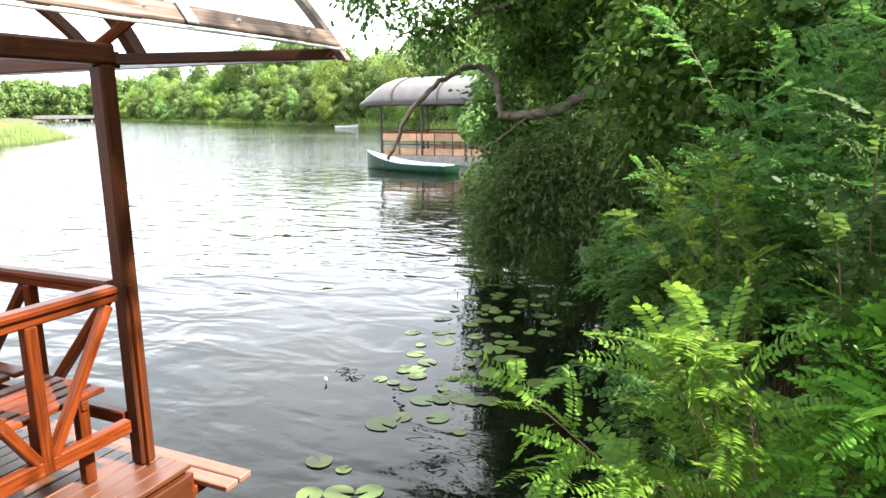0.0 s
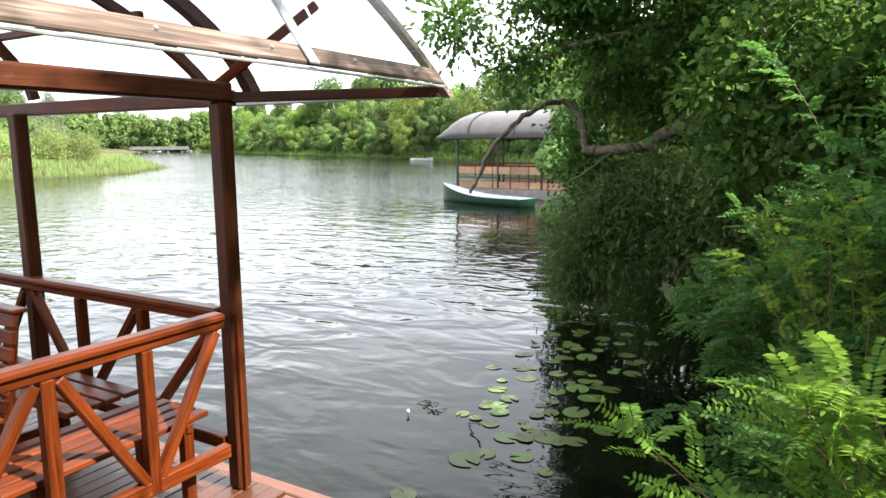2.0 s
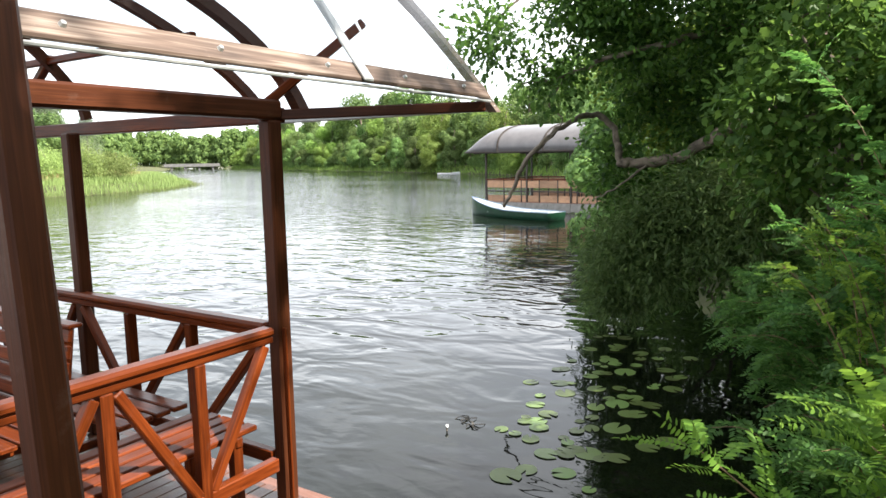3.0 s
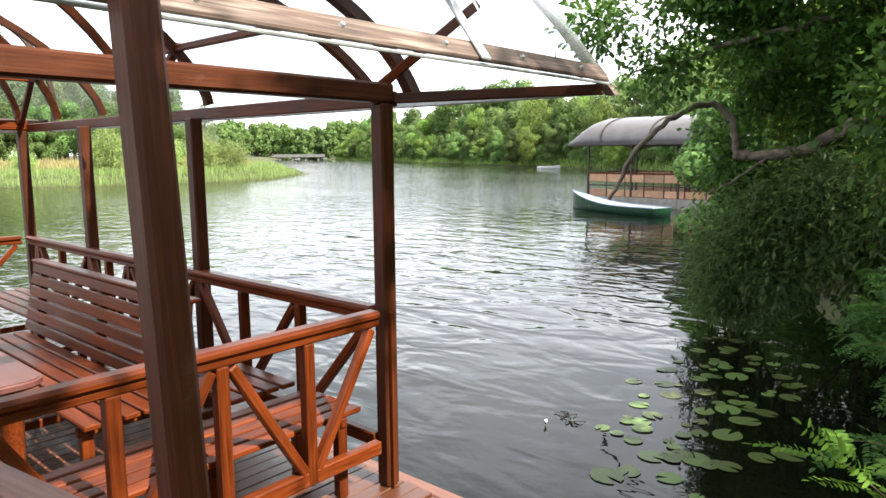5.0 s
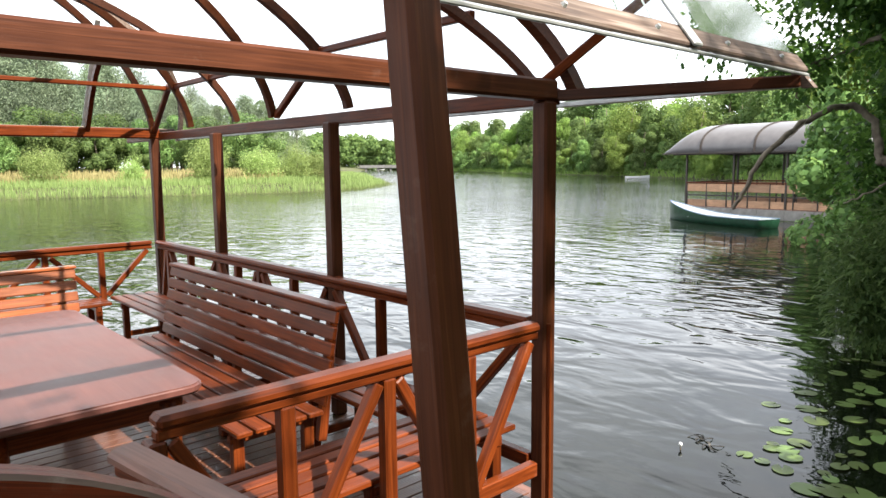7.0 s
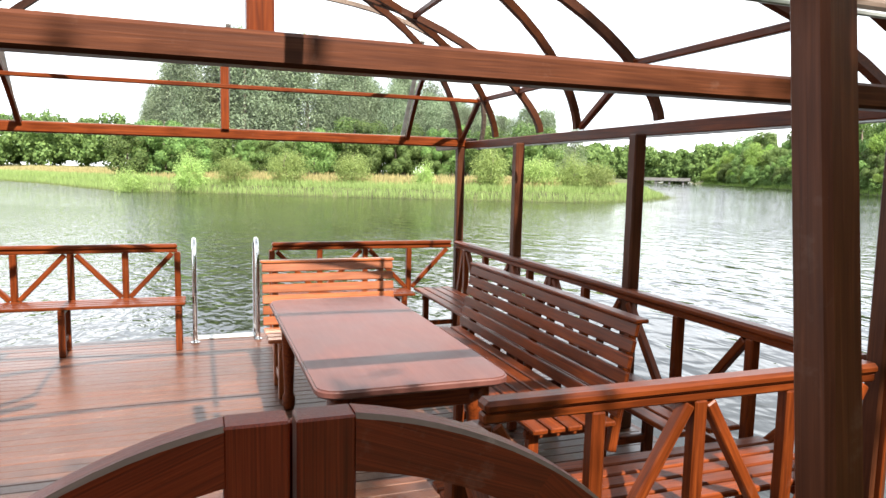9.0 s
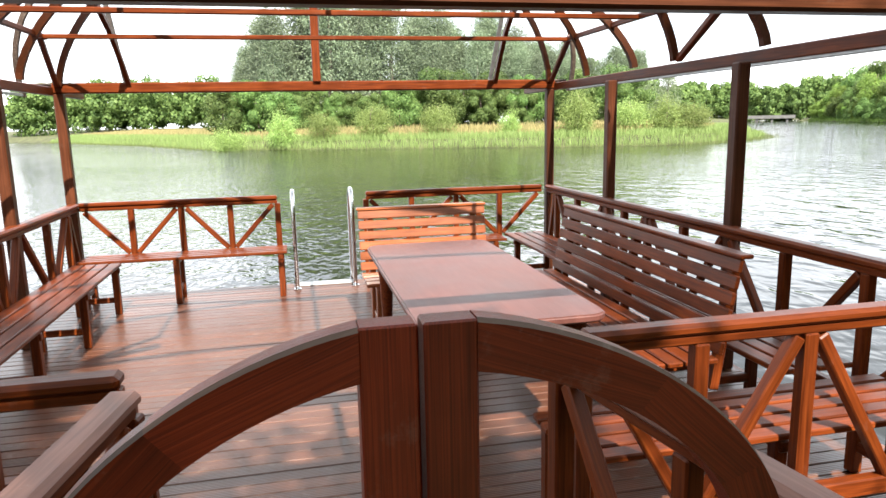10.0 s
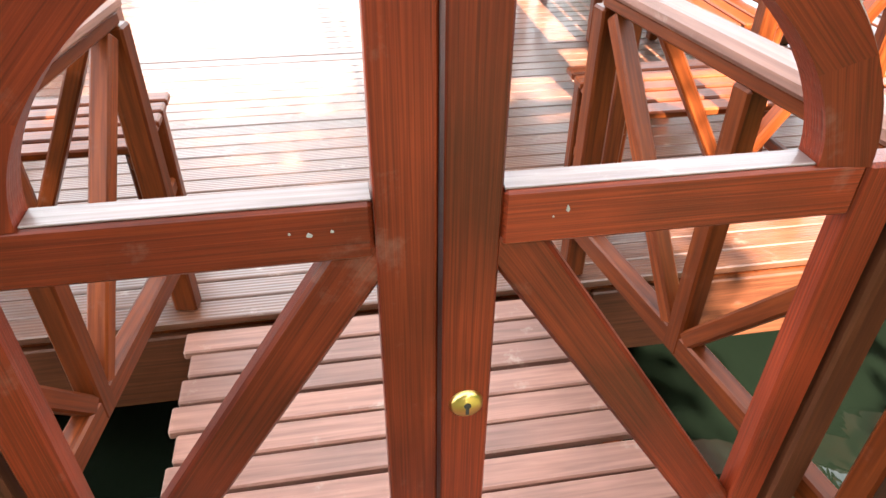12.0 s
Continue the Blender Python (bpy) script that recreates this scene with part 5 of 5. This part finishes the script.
# far left wood, the woods behind the bridge, and the thicket under the shore trees
def wood_mass(name, label, kinds, places):
    """A far wood as one sheet of crowns: every sixth leaf clump of the near models, larger."""
    out = []
    for x, y, h in places:
        kind = kinds[rf.randint(len(kinds))]
        src = MODELS[kind][rf.randint(len(MODELS[kind]))]
        V = CROWNS[src.name][rf.randint(6)::6]
        mid = V.mean(axis=1, keepdims=True)
        a, sc = rf.uniform(0, 6.283), h / (9.0 if kind == "broad" else 7.0)
        V = (mid + (V - mid) * 2.2) * sc
        turn = np.array([(math.cos(a), -math.sin(a), 0), (math.sin(a), math.cos(a), 0), (0, 0, 1)])
        out.append(V @ turn.T + np.array((x, y, float(ground_z(x, y)))))
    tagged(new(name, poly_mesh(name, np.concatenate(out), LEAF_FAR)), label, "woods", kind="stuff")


spots = [(-175 + rf.normal() * 8, -62 + 50 * k / 39 + rf.normal() * 2, rf.uniform(8, 13)) for k in range(40)]
spots += [(-100 - 150 * k / 53 + rf.normal() * 6, 44 + 108 * k / 53 + rf.normal() * 4, rf.uniform(9, 13)) for k in range(54)]
spots += [(-300 + 90 * k / 79 + rf.normal() * 5, 175 + 60 * k / 79 + rf.normal() * 6, rf.uniform(14, 19)) for k in range(80)]
wood_mass("far_woods", "green broadleaf woods at the far end of the lake, haze put into their colour", ["broad"], spots)
wood_mass("shore_thicket", "dense low green thicket along the wooded shore", ["bright", "broad"], [(x, y, rf.uniform(2.2, 4.0)) for x, y in along(NE_SHORE, 80, -1.6, rf, 0.7)])


def blades(name, label, line, depth0, depth1, n, h, width, mat, cat):
    seg = np.array(line, float)
    L = np.hypot(*(seg[1:] - seg[:-1]).T)
    i = rf.choice(len(L), n, p=L / L.sum())
    f = rf.uniform(0, 1, n)[:, None]
    p = seg[i] + f * (seg[i + 1] - seg[i])
    t = (seg[i + 1] - seg[i]) / L[i][:, None]
    dep = (depth0 + (depth1 - depth0) * rf.uniform(0, 1, n))[:, None]
    p = p + np.stack([-t[:, 1], t[:, 0]], 1) * dep
    z = np.maximum(ground_z(p[:, 0], p[:, 1]), WATER_Z) - 0.05
    P = np.column_stack([p, z])
    D = np.column_stack([rf.normal(size=(n, 2)) * 0.14, np.ones(n)])
    N = rf.normal(size=(n, 3))
    ob = new(name, poly_mesh(name, leaves(P, D, N, h * rf.uniform(0.6, 1.25, n), width, DIAMOND), mat))
    tagged(ob, label, cat, kind="stuff")


WS = [(-140, -46), (-93, -19.5), (-70, -10), (-63, 0.5), (-58.5, 9.5), (-53, 20), (-50.5, 28), (-53.5, 36), (-64, 47), (-84, 58)]
blades("reed_bed", "tall pale green reeds along the lake edge", WS, -0.8, 4.5, 40000, 0.72, 0.065, REED, "reeds")
blades("dry_grass", "dry yellow meadow grass behind the reeds", WS, 4.5, 15.0, 30000, 0.85, 0.16, REED_DRY, "grass")
blades("low_rushes", "low green rushes at the shore in front of the reeds", WS, -2.2, 0.2, 5000, 0.35, 0.1, REED, "reeds")
blades("shore_grass", "overhanging grass and weeds along the wooded shore", [q[::1] for q in NE_SHORE], -2.5, 0.5, 9000, 0.8, 0.14, LEAF_FARBRIGHT, "grass")

# ---- bridge, second pavilion, boats ----
bridge = thing("bridge", "low grey concrete road bridge across the far arm of the lake", "bridge", m=pose(-222, 168, 0, 0, 0, 55))
beam("span", (-10, 0, 0.75), (10, 0, 0.75), 4, 0.5, CONCRETE, bridge)
beam("parapet", (-10, -1.9, 1.35), (10, -1.9, 1.35), 0.2, 0.7, CONCRETE, bridge)
for x in (-7.5, -2.5, 2.5, 7.5):
    beam("pier", (x, 0, -1.2), (x, 0, 0.5), 3, 0.7, CONCRETE, bridge)

hut = thing("pavilion", "second floating pavilion with a grey arched roof and tan side panels", "pavilion", m=pose(-13.0, 25.3, WATER_Z, 0, 0, -4))
HL, HW = 6.6, 4.4
for k in range(6):
    beam("pontoon_side", (k * HL / 6, 0, 0.21), ((k + 1) * HL / 6 - 0.01, 0, 0.21), 0.06, 0.40, GREY_SKIRT, hut)
beam("pontoon_side", (0.0, 0.03, 0.21), (0.0, HW, 0.21), 0.06, 0.40, GREY_SKIRT, hut)
beam("deck_slab", (0, HW / 2, 0.40), (HL, HW / 2, 0.40), HW - 0.07, 0.06, RAMPWOOD, hut)
for y in (0.08, HW - 0.08):
    for k in range(4):
        x = 0.08 + k * (HL - 0.16) / 3
        beam("post", (x, y, 0.42), (x, y, 2.62), 0.08, 0.08, DARK_POST, hut)
    beam("eave_beam", (-0.6, y, 2.64), (HL + 0.6, y, 2.64), 0.06, 0.08, DARK_POST, hut)
    for k in range(7):
        x0 = 0.13 + k * (HL - 0.26) / 7
        beam("side_panel", (x0 + 0.02, y, 1.22), (x0 + (HL - 0.26) / 7 - 0.02, y, 1.22), 0.03, 0.32, TAN, hut)
        beam("upright", (x0, y, 0.43), (x0, y, 1.42), 0.045, 0.045, DARK_POST, hut)
        beam("skirt_panel", (x0 + 0.02, y + 0.02, 0.58), (x0 + (HL - 0.26) / 7 - 0.02, y + 0.02, 0.58), 0.02, 0.28, TAN, hut)
    beam("handrail", (0.1, y, 1.43), (HL - 0.1, y, 1.43), 0.09, 0.05, WOOD, hut)
    beam("middle_rail", (0.1, y, 0.90), (HL - 0.1, y, 0.90), 0.05, 0.05, DARK_POST, hut)
beam("handrail", (0.08, 0.1, 1.43), (0.08, HW - 0.1, 1.43), 0.09, 0.05, WOOD, hut)
for k in range(4):
    beam("side_panel", (0.08, 0.1 + k * 1.05, 1.22), (0.08, 1.1 + k * 1.05, 1.22), 0.03, 0.32, TAN, hut)
NX, NY = 28, 20
bm = bmesh.new()
grid = []
for i in range(NX + 1):
    u = i / NX
    endk = min(1.0, max(0.0, (u * (HL + 1.6)) / 1.3), ((1 - u) * (HL + 1.6)) / 1.3)
    row = []
    for j in range(NY + 1):
        v = j / NY
        a = math.pi * v
        zz = 1.25 * math.sin(a) ** 0.75 * (1 - (1 - endk) ** 2.2)
        row.append(bm.verts.new((-0.8 + u * (HL + 1.6), HW / 2 - (HW / 2 + 0.45) * math.cos(a), 2.66 + zz)))
    grid.append(row)
for i in range(NX):
    for j in range(NY):
        bm.faces.new((grid[i][j], grid[i + 1][j], grid[i + 1][j + 1], grid[i][j + 1]))
bmesh.ops.recalc_face_normals(bm, faces=bm.faces[:])
bmesh.ops.solidify(bm, geom=bm.faces[:], thickness=0.02)
part("roof", bm, GREY_ROOF, hut, "grey curved sheet roof", smooth=True)
beam("roof_edge", (-0.8, -0.46, 2.655), (HL + 0.8, -0.46, 2.655), 0.03, 0.05, DARK_POST, hut)
for u in (0.22, 0.5, 0.78):
    x = -0.8 + u * (HL + 1.6)
    pts = [(x, HW / 2 - (HW / 2 + 0.47) * math.cos(math.pi * k / 24), 2.68 + 1.25 * math.sin(math.pi * k / 24) ** 0.75) for k in range(13)]
    part("roof_seam", bent_beam_bm(pts, 0.07, (1, 0, 0), 0.03), DARK_POST, hut)
beam("table_top", (1.2, 1.6, 1.15), (4.2, 1.6, 1.15), 0.8, 0.05, TAN, hut)
for x in (1.4, 4.0):
    beam("table_leg", (x, 1.6, 0.43), (x, 1.6, 1.12), 0.08, 0.08, DARK_POST, hut)


def rowboat(name, label, L, B, D, m, hull_mat, top_mat, sheer=0.30, strip=None):
    """An open rowing boat: bow at +x, stern at 0, water line at z 0."""
    b = thing(name, label, "boat", m=m)
    nx, ny = 18, 10

    def section(u, inset, dz):
        half = B / 2 * (min(1.0, 0.78 + 0.9 * u) if u < 0.25 else math.cos((u - 0.25) / 0.75 * math.pi / 2) ** 0.6) - inset
        half = max(half, 0.012)
        top = D + sheer * max(0.0, u - 0.35) ** 2 / 0.42 + 0.04
        keel = -0.12 + 0.30 * max(0.0, u - 0.75) ** 2 / 0.06 * 0.25 + dz
        out = []
        for j in range(ny + 1):
            a = math.pi * j / ny
            c = math.cos(a)
            out.append((u * L, -half * math.copysign(abs(c) ** 0.6, c), keel + (top - keel) * (1 - math.sin(a) ** 0.8)))
        return out
    for nm, inset, dz, mat in (("hull", 0.0, 0.0, hull_mat), ("lining", 0.03, 0.06, top_mat)):
        bm = bmesh.new()
        rows_ = [[bm.verts.new(p) for p in section(i / nx, inset, dz)] for i in range(nx + 1)]
        for r0, r1 in zip(rows_, rows_[1:]):
            for j in range(ny):
                bm.faces.new((r0[j], r0[j + 1], r1[j + 1], r1[j]))
        if nm == "hull":
            bm.faces.new(rows_[0])
        bmesh.ops.recalc_face_normals(bm, faces=bm.faces[:])
        part(nm, bm, mat, b, smooth=True)
    for s in (0, -1):
        pts = [Vector(section(i / nx, 0.015, 0)[s]) + Vector((0, 0, 0.01)) for i in range(nx + 1)]
        part("gunwale", bent_beam_bm(pts, 0.03, (0, 0, 1), 0.035), strip or top_mat, b)
    for u in (0.12, 0.42, 0.68):
        w = abs(section(u, 0.03, 0)[0][1])
        beam("thwart", (u * L, -w, D - 0.06), (u * L, w, D - 0.06), 0.22, 0.03, top_mat, b)
    beam("foredeck", (0.80 * L, 0, D + 0.04), (0.95 * L, 0, D + 0.14), 0.30, 0.02, top_mat, b)
    return b


rowboat("rowing_boat", "green wooden rowing boat with a white inside, moored by the trees", 4.9, 1.3, 0.26, pose(-7.85, 21.75, WATER_Z, 0, 0, 161), GREEN_HULL, WHITE_PAINT, 0.44, BLUE_PAINT)
rowboat("rowing_boat", "small white rowing boat moored at the far shore", 3.6, 1.2, 0.16, pose(-57, 88.5, WATER_Z, 0, 0, 32), WHITE_PAINT, WHITE_PAINT, 0.2)

# ---- boards of the deck and gangway ----
pitch = 0.096
k = 0
x = DECK_W + pitch / 2
while x < DECK_E + 0.01:
    me = box_mesh(DECK_N - DECK_S - 0.004 * (k % 3), pitch - 0.005, 0.028, DECKWOOD, 0.004)
    attach(new("plank", me), deck, pose(min(x, DECK_E - pitch / 2 + 0.02), DECK_S, -0.016 + 0.0006 * ((k * 7) % 3), 0, 0, 90))
    x += pitch
    k += 1
x = 0.345
k = 0
while x < 1.65:
    me = box_mesh(1.24, 0.086, 0.03, RAMPWOOD, 0.005)
    attach(new("plank", me), gangway, pose(x, -3.115 + 0.012 * ((k * 5) % 3 - 1), -0.035, 0, 0.05 * ((k * 3) % 5 - 2), 90 + 0.12 * ((k * 7) % 3 - 1)))
    x += 0.0965
    k += 1
